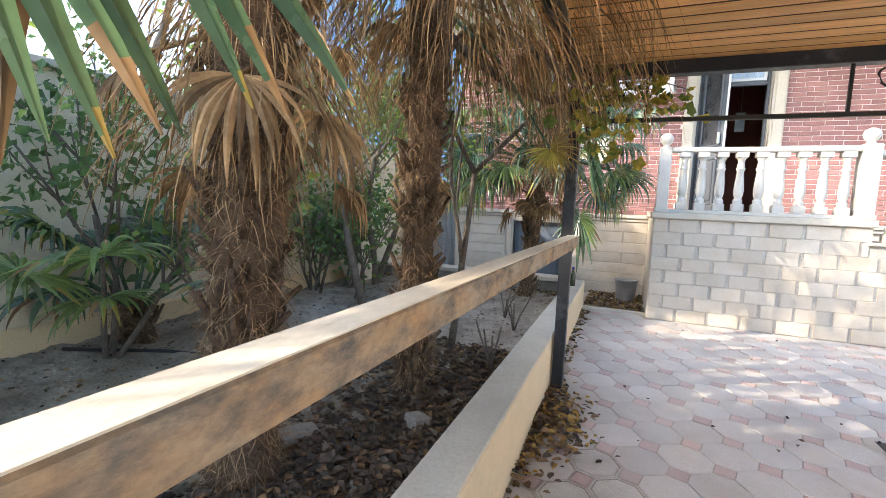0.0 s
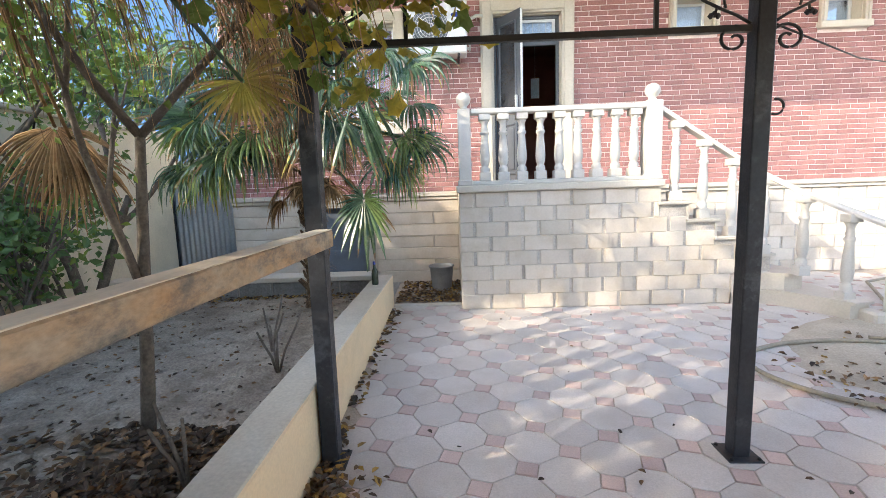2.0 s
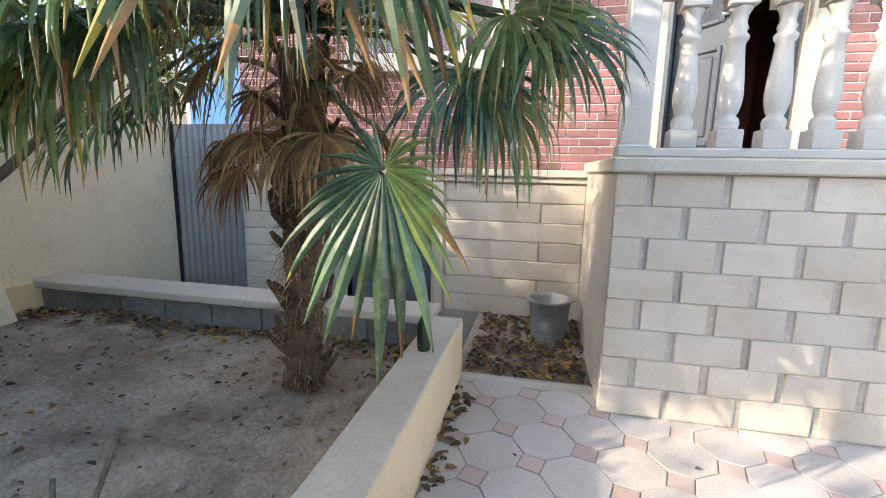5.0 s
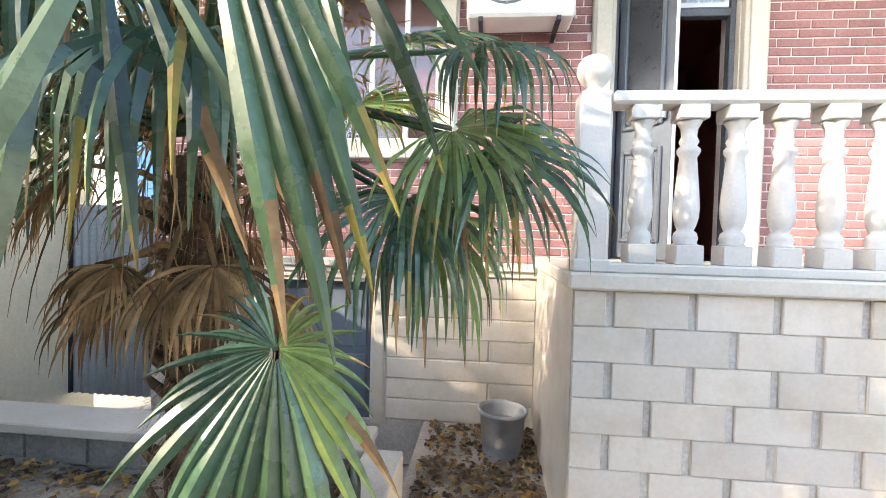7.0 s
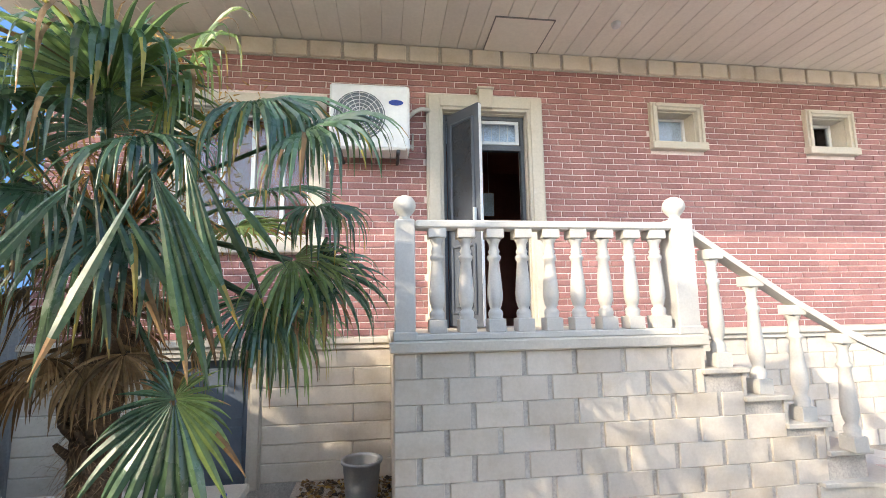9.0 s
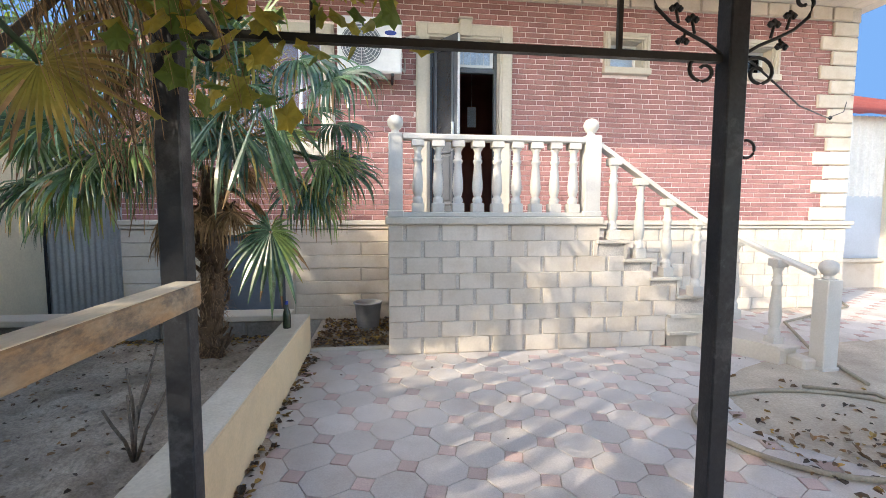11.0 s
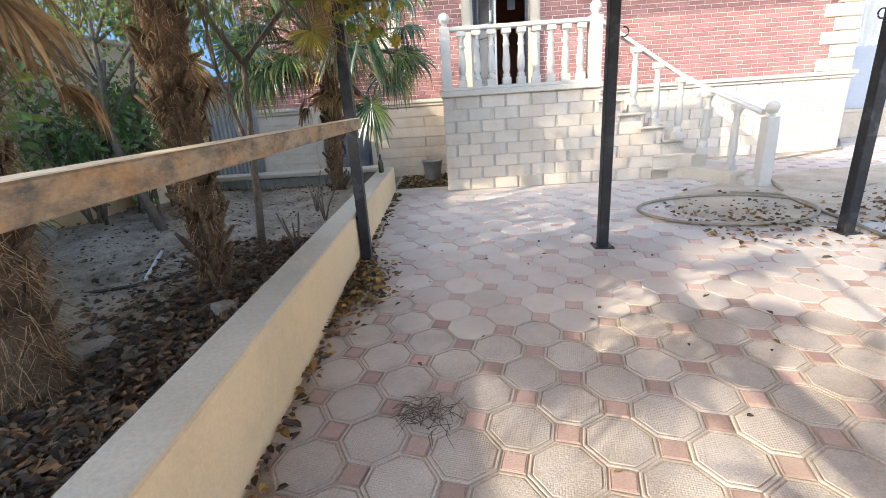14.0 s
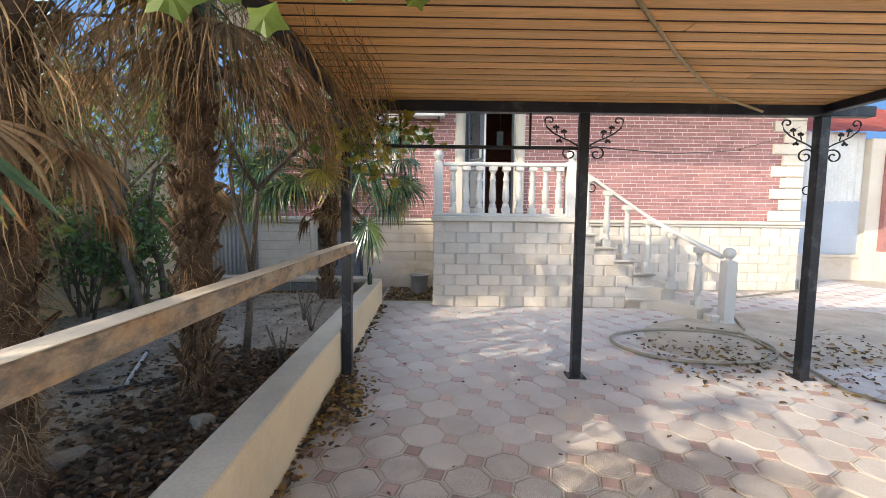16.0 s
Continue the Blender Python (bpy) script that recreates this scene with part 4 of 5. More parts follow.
def palm_trunk(palm, base, top, r0, r1, hair=900, stubs=60, hair_len=(0.08, 0.28), low_flare=0.0):
    base, top = Vector(base), Vector(top)
    bm = bmesh.new()
    n, m = 40, 14
    rings = []
    for i in range(n + 1):
        u = i / n
        c = base.lerp(top, u) + Vector((0.03 * math.sin(3 * u + base.x), 0.03 * math.cos(2.3 * u), 0))
        r = r0 + (r1 - r0) * u + low_flare * max(0, 0.12 - u) * 4
        ring = []
        for k in range(m):
            a = 2 * math.pi * k / m
            rr = r * (1 + 0.16 * noise.noise(Vector((math.cos(a) * 1.6 + base.x, math.sin(a) * 1.6 + base.y, u * 9))) + 0.05 * (i % 2))
            ring.append(bm.verts.new(c + Vector((rr * math.cos(a), rr * math.sin(a), 0))))
        rings.append(ring)
    for a, b in zip(rings, rings[1:]):
        for k in range(m):
            bm.faces.new((a[k], a[(k + 1) % m], b[(k + 1) % m], b[k]))
    bm.faces.new(rings[-1])
    part("trunk", bm, M["trunk"], palm, "shaggy brown trunk")
    bm = bmesh.new()
    for k in range(stubs):
        u = rnd.uniform(0.04, 1)
        a = rnd.uniform(0, 2 * math.pi)
        c = base.lerp(top, u)
        r = r0 + (r1 - r0) * u
        o = Vector((math.cos(a), math.sin(a), 0))
        tube(bm, [c + o * r * 0.8, c + o * (r + 0.03) + UP * 0.05, c + o * (r + rnd.uniform(0.03, 0.10)) + UP * rnd.uniform(0.06, 0.16)], 0.022, 5, 0.010)
    tagged(part("leaf_base", bm, M["trunk"], palm, "cut leaf bases"), kind="stuff")
    bm = bmesh.new()
    for k in range(hair):
        u = rnd.uniform(0.0, 1)
        a = rnd.uniform(0, 2 * math.pi)
        c = base.lerp(top, u)
        r = (r0 + (r1 - r0) * u) * 1.02
        o = Vector((math.cos(a), math.sin(a), 0))
        t = Vector((-o.y, o.x, 0))
        d = o * rnd.uniform(0.2, 1.0) + t * rnd.uniform(-0.9, 0.9) + UP * rnd.uniform(-0.9, 0.7)
        strip(bm, c + o * r, d, rnd.uniform(*hair_len), rnd.uniform(0.002, 0.006), 0.7, 3, curl=0.45)
    tagged(part("fibre", bm, M["fibre"], palm, "tangled tan fibres"), kind="stuff")


def skirt(palm, centre, radius, count, length, z_spread=0.3, mat="frond_dead", away=(0, 0)):
    bm = bmesh.new()
    for k in range(count):
        a = rnd.uniform(0, 2 * math.pi)
        r = radius * math.sqrt(rnd.uniform(0.02, 1))
        p = Vector(centre) + Vector((r * math.cos(a) + away[0] * r, r * math.sin(a) + away[1] * r, rnd.uniform(-z_spread, z_spread)))
        strip(bm, p, (math.cos(a) * 0.5, math.sin(a) * 0.5, -0.3), rnd.uniform(*length), rnd.uniform(0.003, 0.011), 2.2, 5, curl=0.18)
    tagged(part("dead_leaf_skirt", bm, M[mat], palm, "hanging dry leaf strips"), kind="stuff")


# palm with the long dead skirt beside the rail
palm_a = thing("palm_tree", "fan palm with shaggy trunk and a skirt of hanging dead leaves", "palm tree", (0, 0, 0), group="palms in the bed")
PA = Vector((-1.46, 2.40, SOIL - 0.05))
PA_TOP = Vector((-1.43, 2.42, 3.0))
palm_trunk(palm_a, PA, PA_TOP, 0.078, 0.118, hair=5200, stubs=150, hair_len=(0.04, 0.13), low_flare=0.06)
for k in range(16):
    a = 2 * math.pi * k / 16 + rnd.uniform(-0.2, 0.2)
    e = rnd.uniform(-0.1, 0.9)
    ln = rnd.uniform(0.55, 0.85)
    hub = PA_TOP + Vector((math.cos(a) * math.cos(e), math.sin(a) * math.cos(e), math.sin(e))) * ln
    frond(palm_a, PA_TOP - UP * 0.1, hub, rnd.uniform(0.55, 0.7), droop=rnd.uniform(0.4, 0.8))
for k in range(10):
    a = 2 * math.pi * k / 10 + rnd.uniform(-0.25, 0.25)
    ln = rnd.uniform(0.30, 0.6)
    root = PA_TOP - UP * rnd.uniform(0.25, 0.6)
    hub = root + Vector((math.cos(a) * ln, math.sin(a) * ln, rnd.uniform(-0.25, 0.05)))
    frond(palm_a, root, hub, rnd.uniform(0.32, 0.5), droop=1.3, dead=True, spread=170, nseg=18, nrm=(math.cos(a), math.sin(a), 0.5), axis=(math.cos(a) * 0.5, math.sin(a) * 0.5, -0.7))
skirt(palm_a, (-1.28, 2.42, 2.42), 0.92, 1900, (0.2, 0.65), 0.30)

# palm close to the camera's start
palm_c = thing("palm_tree", "thick hairy fan palm wrapped in matted dead fronds", "palm tree", (0, 0, 0), group="palms in the bed")
PC = Vector((-1.74, 1.38, SOIL - 0.05))
PC_TOP = Vector((-1.80, 1.50, 2.45))
palm_trunk(palm_c, PC, PC_TOP, 0.11, 0.165, hair=6000, stubs=120, hair_len=(0.05, 0.20), low_flare=0.1)
for k in range(15):
    a = 2 * math.pi * k / 15 + rnd.uniform(-0.2, 0.2)
    e = rnd.uniform(0.0, 0.95)
    ln = rnd.uniform(0.5, 0.85)
    hub = PC_TOP + Vector((math.cos(a) * math.cos(e), math.sin(a) * math.cos(e), math.sin(e))) * ln
    frond(palm_c, PC_TOP - UP * 0.1, hub, rnd.uniform(0.5, 0.65), droop=rnd.uniform(0.5, 0.9))
for k in range(6):
    a = 2 * math.pi * k / 6 + rnd.uniform(-0.25, 0.25)
    root = PC_TOP - UP * rnd.uniform(0.2, 0.8)
    ln = rnd.uniform(0.25, 0.45)
    hub = root + Vector((math.cos(a) * ln, math.sin(a) * ln, rnd.uniform(-0.3, 0.0)))
    frond(palm_c, root, hub, rnd.uniform(0.28, 0.42), droop=1.3, dead=True, spread=170, nseg=16, nrm=(math.cos(a), math.sin(a), 0.5), axis=(math.cos(a) * 0.5, math.sin(a) * 0.5, -0.7))
skirt(palm_c, (-1.78, 1.46, 1.95), 0.45, 900, (0.15, 0.45), 0.38)
# leaves that reach over the rail
for hub, ax, r in (((-0.63, 0.13, 1.62), (-0.08, -0.1, -0.95), 0.24), ((-0.64, 0.20, 1.65), (0.05, 0.08, -0.95), 0.25)):
    frond(palm_c, PC_TOP - UP * 0.15, hub, r, droop=0.4, spread=95, nseg=15, axis=ax, nrm=(0.75, -0.6, 0.1), tip_share=0.5, missing=0.25, split=0.64)

# young palm near the house
palm_b = thing("palm_tree", "young fan palm with glossy drooping leaves by the house", "palm tree", (0, 0, 0), group="palms in the bed")
PB = Vector((-1.45, 5.72, SOIL - 0.05))
PB_TOP = Vector((-1.38, 5.62, 1.78))
palm_trunk(palm_b, PB, PB_TOP, 0.078, 0.092, hair=1700, stubs=70, hair_len=(0.05, 0.16), low_flare=0.08)
crown_b = PB_TOP + UP * 0.15
HUBS_B = [((-1.2, 5.2, 2.35), 0.6, (0.2, -0.7, 0.6), 1.2), ((-0.95, 5.3, 2.6), 0.6, (0.2, -0.6, 0.7), 1.2), ((-1.6, 5.1, 2.6), 0.6, (-0.2, -0.6, 0.7), 1.2), ((-1.75, 4.7, 2.35), 0.6, (-0.2, -0.7, 0.6), 1.1), ((-2.3, 5.3, 2.4), 0.55, (-0.5, -0.5, 0.7), 1.1), ((-0.79, 5.02, 1.32), 0.56, (0.25, -0.95, 0.15), 0.6), ((-0.38, 5.50, 1.81), 0.46, (0.15, -0.7, 0.7), 1.1),
          ((-0.57, 5.55, 1.60), 0.46, (0.2, -0.6, 0.8), 1.3), ((-0.40, 5.15, 2.36), 0.55, (0.2, -0.6, 0.7), 1.3), ((-2.1, 5.2, 1.7), 0.55, (-0.4, -0.5, 0.7), 1.2), ((-1.85, 4.95, 1.72), 0.5, (-0.3, -0.7, 0.6), 1.2), ((-1.6, 4.95, 1.85), 0.5, (0, -0.7, 0.7), 1.2), ((-2.35, 5.6, 1.55), 0.5, (-0.5, -0.3, 0.8), 1.2), ((-1.95, 4.85, 1.98), 0.52, (-0.1, -0.8, 0.5), 0.5),
          ((-2.05, 5.35, 1.85), 0.55, (-0.2, -0.3, 0.9), 1.0), ((-1.55, 4.95, 2.22), 0.55, (0, -0.5, 0.9), 0.8), ((-1.10, 5.05, 2.45), 0.55, (0.1, -0.5, 0.9), 0.7),
          ((-2.15, 5.75, 1.70), 0.50, (-0.4, -0.3, 0.8), 1.0), ((-0.75, 5.95, 2.30), 0.5, (0.4, 0, 0.9), 0.7), ((-1.0, 6.25, 2.15), 0.5, (0.2, 0.5, 0.9), 0.7),
          ((-1.4, 5.5, 2.65), 0.5, (0.1, -0.3, 1), 0.5), ((-2.4, 5.0, 2.15), 0.5, (-0.4, -0.4, 0.9), 0.9)]
for hub, r, nrm, dr in HUBS_B:
    low = hub[2] < 1.4
    frond(palm_b, crown_b - UP * (0.25 if low else 0.05), hub, r, nrm, dr, nseg=34, axis=(-0.05, -0.1, -0.95) if low else None, spread=340 if low else 235, tip_share=0.2 if low else 0.4, oval=0.28 if low else None, half_lit=low)
for hub, ax, r in (((-0.76, 4.70, 2.06), (0.0, -0.02, -1), 0.66), ((-0.98, 4.80, 2.08), (-0.05, -0.05, -1), 0.68), ((-0.72, 4.82, 2.16), (0.15, 0.0, -1), 0.58)):
    frond(palm_b, crown_b, hub, r, droop=0.5, spread=84, nseg=17, axis=ax, nrm=(0.35, -0.9, 0.1), tip_share=0.85, missing=0.6, split=0.64)
# heavy hanging fans: hub, radius, way out, normal
for hub, r, ax, nrm in (((-0.62, 5.20, 2.50), 0.60, (0.75, -0.35, -0.1), (0.2, -0.6, 0.8)), ((-0.96, 5.0, 2.24), 0.46, (0.5, -0.6, -0.1), (0.1, -0.6, 0.8)),
                        ((-0.97, 5.0, 1.92), 0.50, (0.0, -0.6, -0.3), (0, -0.75, 0.65)), ((-0.50, 5.5, 1.86), 0.52, (0.6, -0.4, -0.35), (0.2, -0.8, 0.5)),
                        ((-0.62, 5.45, 1.66), 0.50, (-0.05, -0.6, -0.5), (0.0, -0.7, 0.6)), ((-2.0, 5.2, 1.74), 0.60, (0.1, -0.5, -0.5), (0.0, -0.8, 0.5)),
                        ((-2.29, 5.2, 1.62), 0.50, (-0.5, -0.5, -0.1), (-0.2, -0.6, 0.7)), ((-1.72, 5.1, 1.80), 0.50, (0.25, -0.5, -0.4), (0.1, -0.8, 0.5)),
                        ((-1.25, 5.0, 2.05), 0.52, (-0.3, -0.6, -0.2), (-0.1, -0.7, 0.7)), ((-1.5, 5.0, 2.45), 0.55, (-0.4, -0.6, 0.0), (-0.1, -0.6, 0.8)),
                        ((-1.1, 5.05, 2.6), 0.55, (0.1, -0.6, 0.1), (0.0, -0.6, 0.8)), ((-1.9, 5.1, 2.2), 0.55, (-0.5, -0.5, -0.1), (-0.2, -0.6, 0.8)),
                        ((-0.42, 5.65, 2.15), 0.45, (0.6, -0.4, -0.1), (0.3, -0.5, 0.8)), ((-2.3, 5.5, 1.95), 0.55, (-0.7, -0.4, -0.1), (-0.4, -0.4, 0.8))):
    frond(palm_b, crown_b - UP * 0.03, hub, r, nrm, 1.75, nseg=36, axis=ax, spread=rnd.uniform(210, 250), tip_share=0.45)
frond(palm_b, crown_b, (-2.2, 5.0, 1.97), 0.42, (0.6, -0.7, 0.3), 0.35, nseg=36, axis=(0.1, -0.2, -0.9), spread=330, oval=0.6, tip_share=0.2)
for k in range(14):
    a = 2 * math.pi * k / 14 + rnd.uniform(-0.2, 0.2)
    root = PB_TOP - UP * rnd.uniform(0.0, 0.35)
    hub = root + Vector((math.cos(a) * 0.3, math.sin(a) * 0.3, rnd.uniform(-0.2, 0.1)))
    frond(palm_b, root, hub, rnd.uniform(0.22, 0.34), droop=1.3, dead=True, spread=180, nseg=20, nrm=(math.cos(a), math.sin(a), 0.5), axis=(math.cos(a) * 0.5, math.sin(a) * 0.5, -0.7))
skirt(palm_b, (-1.38, 5.55, 1.95), 0.42, 420, (0.2, 0.5), 0.3)
bm = bmesh.new()
for k in range(46):
    a = rnd.uniform(0, 2 * math.pi)
    p = Vector((-1.25 + rnd.uniform(-0.75, 0.55), 5.45 + rnd.uniform(-0.3, 0.3), 2.2 + rnd.uniform(-0.35, 0.55)))
    tube(bm, [Vector(crown_b), crown_b.lerp(p, 0.6) + UP * 0.15, p], 0.006, 4, 0.003)
    for j in range(50):
        q = p + Vector((rnd.gauss(0, 0.07), rnd.gauss(0, 0.07), rnd.gauss(-0.03, 0.07)))
        strip(bm, q, (rnd.uniform(-1, 1), rnd.uniform(-1, 1), rnd.uniform(-1, 0.5)), rnd.uniform(0.02, 0.06), 0.012, 0.3, 1)
tagged(part("dry_inflorescence", bm, M["dry_flower"], palm_b, "dry tan flower clusters"), kind="stuff")

# low palm by the wall
palm_d = thing("palm_tree", "low stemless fan palm against the boundary wall", "palm tree", (0, 0, 0), group="palms in the bed")
PD = Vector((-3.75, 2.25, SOIL))
palm_trunk(palm_d, PD - UP * 0.05, PD + UP * 0.35, 0.12, 0.10, hair=250, stubs=30)
for k in range(15):
    a = 2 * math.pi * k / 15 + rnd.uniform(-0.3, 0.3)
    e = rnd.uniform(0.25, 1.1)
    ln = rnd.uniform(0.6, 1.0)
    hub = PD + Vector((math.cos(a) * math.cos(e) * 0.8, math.sin(a) * math.cos(e), math.sin(e))) * ln + UP * 0.25
    hub.x = max(hub.x, -4.05)
    frond(palm_d, PD + UP * 0.25, hub, rnd.uniform(0.4, 0.55), droop=rnd.uniform(0.6, 1.2), nseg=26)

# fan palms added out of view in the bed, so that fingers of shade fall over the paving
for base, top, count, ln0, r0 in (((-2.95, 0.05, SOIL), (-2.9, 0.1, 2.0), 15, 0.7, 0.62), ((-2.35, -1.75, SOIL), (-2.3, -1.7, 1.75), 7, 0.7, 0.55)):
    palm_e = thing("palm_tree", "unseen fan palm with spread green leaves, added to cast streaks of shade", "palm tree", (0, 0, 0), group="palms in the bed")
    base, top = Vector(base), Vector(top)
    palm_trunk(palm_e, base - UP * 0.05, top, 0.10, 0.12, hair=700, stubs=50)
    for k in range(count):
        a = 2 * math.pi * k / count + rnd.uniform(-0.25, 0.25)
        e = rnd.uniform(-0.15, 1.0)
        ln = ln0 * rnd.uniform(0.7, 1.1)
        hub = top + Vector((math.cos(a) * math.cos(e), math.sin(a) * math.cos(e), math.sin(e))) * ln
        frond(palm_e, top - UP * 0.08, hub, r0 * rnd.uniform(0.85, 1.1), droop=rnd.uniform(0.5, 1.0), nseg=26, split=0.35)


# ---- trees and shrubs ----
def leaf_card(bm, p, d, size, mat=0):
    """A small folded leaf of six corners."""
    d = Vector(d).normalized()
    w = d.cross(Vector((rnd.uniform(-1, 1), rnd.uniform(-1, 1), rnd.uniform(-1, 1)))).normalized()
    n = d.cross(w)
    p = Vector(p)
    a = bm.verts.new(p)
    e = bm.verts.new(p + d * size)
    m1 = bm.verts.new(p + d * size * 0.45 + n * size * 0.04)
    b = bm.verts.new(p + d * size * 0.42 + w * size * 0.30 + n * size * 0.12)
    c = bm.verts.new(p + d * size * 0.42 - w * size * 0.30 + n * size * 0.12)
    for t in ((a, b, m1), (m1, b, e), (a, m1, c), (m1, e, c)):
        bm.faces.new(t).material_index = mat


def grow(bm, p, d, length, r, depth, ends, bend=0.35):
    pts = [Vector(p)]
    d = Vector(d).normalized()
    for i in range(4):
        d = (d + Vector((rnd.uniform(-bend, bend), rnd.uniform(-bend, bend), rnd.uniform(-0.05, 0.25))) * 0.35).normalized()
        pts.append(pts[-1] + d * length / 4)
    tube(bm, pts, r, 6, r * 0.6)
    if depth <= 0:
        ends += pts[1:]
        return
    for k in range(rnd.choice((2, 3))):
        at = pts[rnd.choice((2, 3, 4))]
        nd = (d + Vector((rnd.uniform(-1, 1), rnd.uniform(-1, 1), rnd.uniform(-0.2, 0.6))) * 0.8).normalized()
        grow(bm, at, nd, length * rnd.uniform(0.55, 0.8), r * 0.6, depth - 1, ends, bend)


def tree(name, base, way, length, r, depth, leaves, size, mats, label, category, spread=0.12, stems=1, bend=0.35):
    t = thing(name, label, category, base)
    bm, ends = bmesh.new(), []
    for s in range(stems):
        w = Vector(way) + (Vector((rnd.uniform(-0.5, 0.5), rnd.uniform(-0.5, 0.5), 0)) if stems > 1 else Vector((0, 0, 0)))
        grow(bm, Vector((rnd.uniform(-0.05, 0.05) * (stems - 1), rnd.uniform(-0.05, 0.05) * (stems - 1), -0.06)), w, length * rnd.uniform(0.85, 1.1), r, depth, ends, bend)
    part("trunk", bm, M["bark"], t)
    bm = bmesh.new()
    for k in range(leaves):
        p = rnd.choice(ends) + Vector((rnd.gauss(0, spread), rnd.gauss(0, spread), rnd.gauss(0, spread)))
        leaf_card(bm, p, (rnd.uniform(-1, 1), rnd.uniform(-1, 1), rnd.uniform(-1.2, 0.4)), size * rnd.uniform(0.6, 1.25), rnd.choice((0, 0, 1)))
    part("crown", bm, [M[m] for m in mats], t)
    return t


tree("small_tree", (-1.60, 3.42, SOIL), (0.05, 0.05, 1), 1.7, 0.034, 3, 900, 0.06, ("leaf_light", "leaf"), "slender young tree with grey bark and sparse light leaves", "tree", 0.14, bend=0.2)
tree("small_tree", (-2.85, 4.10, SOIL), (-0.35, -0.12, 1), 1.7, 0.05, 3, 1500, 0.07, ("leaf", "leaf_light"), "leaning young tree with grey bark in the planting bed", "tree", 0.16)
tree("small_tree", (-3.5, 5.35, SOIL), (0.05, 0.0, 1), 1.5, 0.05, 3, 2600, 0.06, ("leaf_light", "leaf"), "forked young tree with light yellow green leaves by the house", "tree", 0.16, stems=2)
for x, y, n in ((-3.75, 4.5, 650), (-3.75, 5.2, 650), (-3.95, 3.4, 300)):
    tree("shrub", (x, y, SOIL), (0.05, 0, 1), 0.75, 0.02, 2, n, 0.085, ("leaf", "leaf"), "dark green leafy shrub against the boundary wall", "shrub", 0.17, stems=4, bend=0.6)
for x, y, n, h in ((-4.0, 4.9, 1000, 0.95), (-3.7, 5.0, 1000, 1.0), (-3.15, 4.45, 450, 0.8)):
    tree("shrub", (x, y, SOIL), (0.04, 0, 1), h, 0.016, 2, n, 0.075, ("leaf", "leaf_light"), "thin stemmed green shrub beside the boundary wall", "shrub", 0.15, stems=3, bend=0.4)
tree("shrub", (-3.1, 2.55, SOIL), (0.1, 0, 1), 0.8, 0.022, 2, 420, 0.09, ("leaf", "leaf_light"), "thin stemmed shrub in dry soil", "shrub", 0.12, stems=3)
for x, y, h in ((-6.0, -0.3, 2.7), (-6.6, 2.0, 3.0), (-6.2, 4.0, 2.8), (-6.8, 6.2, 2.3), (-5.8, 8.3, 2.2), (-7.4, 3.2, 3.2)):
    tree("tree", (x, y, -0.3), (rnd.uniform(-0.1, 0.1), 0, 1), h, 0.11, 3, {-0.3: 5200, 2.0: 1900, 3.2: 1500, 4.0: 2600}.get(y, 3400), 0.12, ("leaf_light", "leaf"), "leafy neighbouring tree beyond the boundary wall", "tree", 0.34)

# vine by the first post
def vine_leaf(bm, p, size, nrm, mat):
    nrm = Vector(nrm).normalized()
    u = nrm.cross(UP).normalized() if abs(nrm.z) < 0.95 else Vector((1, 0, 0))
    v = u.cross(nrm)
    turn = rnd.uniform(-0.6, 0.6)
    pts = []
    for k in range(15):
        a = -math.pi / 2 + (k + 0.5) / 15 * 2 * math.pi
        lobe = (0.74, 0.98, 0.70)[k % 3]
        r = size * lobe * (1.1 if math.sin(a) > 0.2 else 0.9)
        q = Vector(p) + (u * math.cos(a + turn) + v * math.sin(a + turn)) * r - UP * size * 0.15 * abs(math.cos(a)) + nrm * size * rnd.uniform(-0.08, 0.08)
        pts.append(bm.verts.new(q))
    c = bm.verts.new(Vector(p) + nrm * size * 0.1)
    for k in range(15):
        bm.faces.new((c, pts[k], pts[(k + 1) % 15])).material_index = mat


vine = thing("grape_vine", "yellowing grape vine hanging from the pergola corner", "vine", (0, 0, 0))
part("stem", tube(bmesh.new(), [(-1.75, 2.4, 2.75), (-1.55, 2.55, 2.55), (-1.37, 2.75, 2.38), (-1.1, 3.0, 2.19), (-0.88, 3.2, 2.13), (-0.68, 3.36, 2.2), (-0.6, 3.42, 2.33)], 0.036, 8, 0.022), M["bark"], vine, "thick brown woody stem")
shoots = [[(-0.80, 3.35, 2.36), (-0.72, 3.3, 2.3), (-0.55, 3.25, 2.26), (-0.4, 3.3, 2.28), (-0.25, 3.4, 2.3)], [(-0.95, 2.2, 2.25), (-0.7, 2.7, 2.15), (-0.55, 3.15, 2.05), (-0.50, 3.4, 1.95)],
          [(-0.72, 3.2, 2.3), (-0.5, 3.45, 2.28), (-0.2, 3.5, 2.3), (0.0, 3.48, 2.22)], [(-0.9, 0.2, 2.3), (-0.65, 0.5, 2.15), (-0.4, 0.66, 2.02), (-0.12, 0.72, 2.05)]]
for s, r in zip(shoots, (0.02, 0.024, 0.006, 0.004)):
    part("stem", tube(bmesh.new(), s, r, 6, r * 0.5), M["bark"], vine, "brown woody stem")
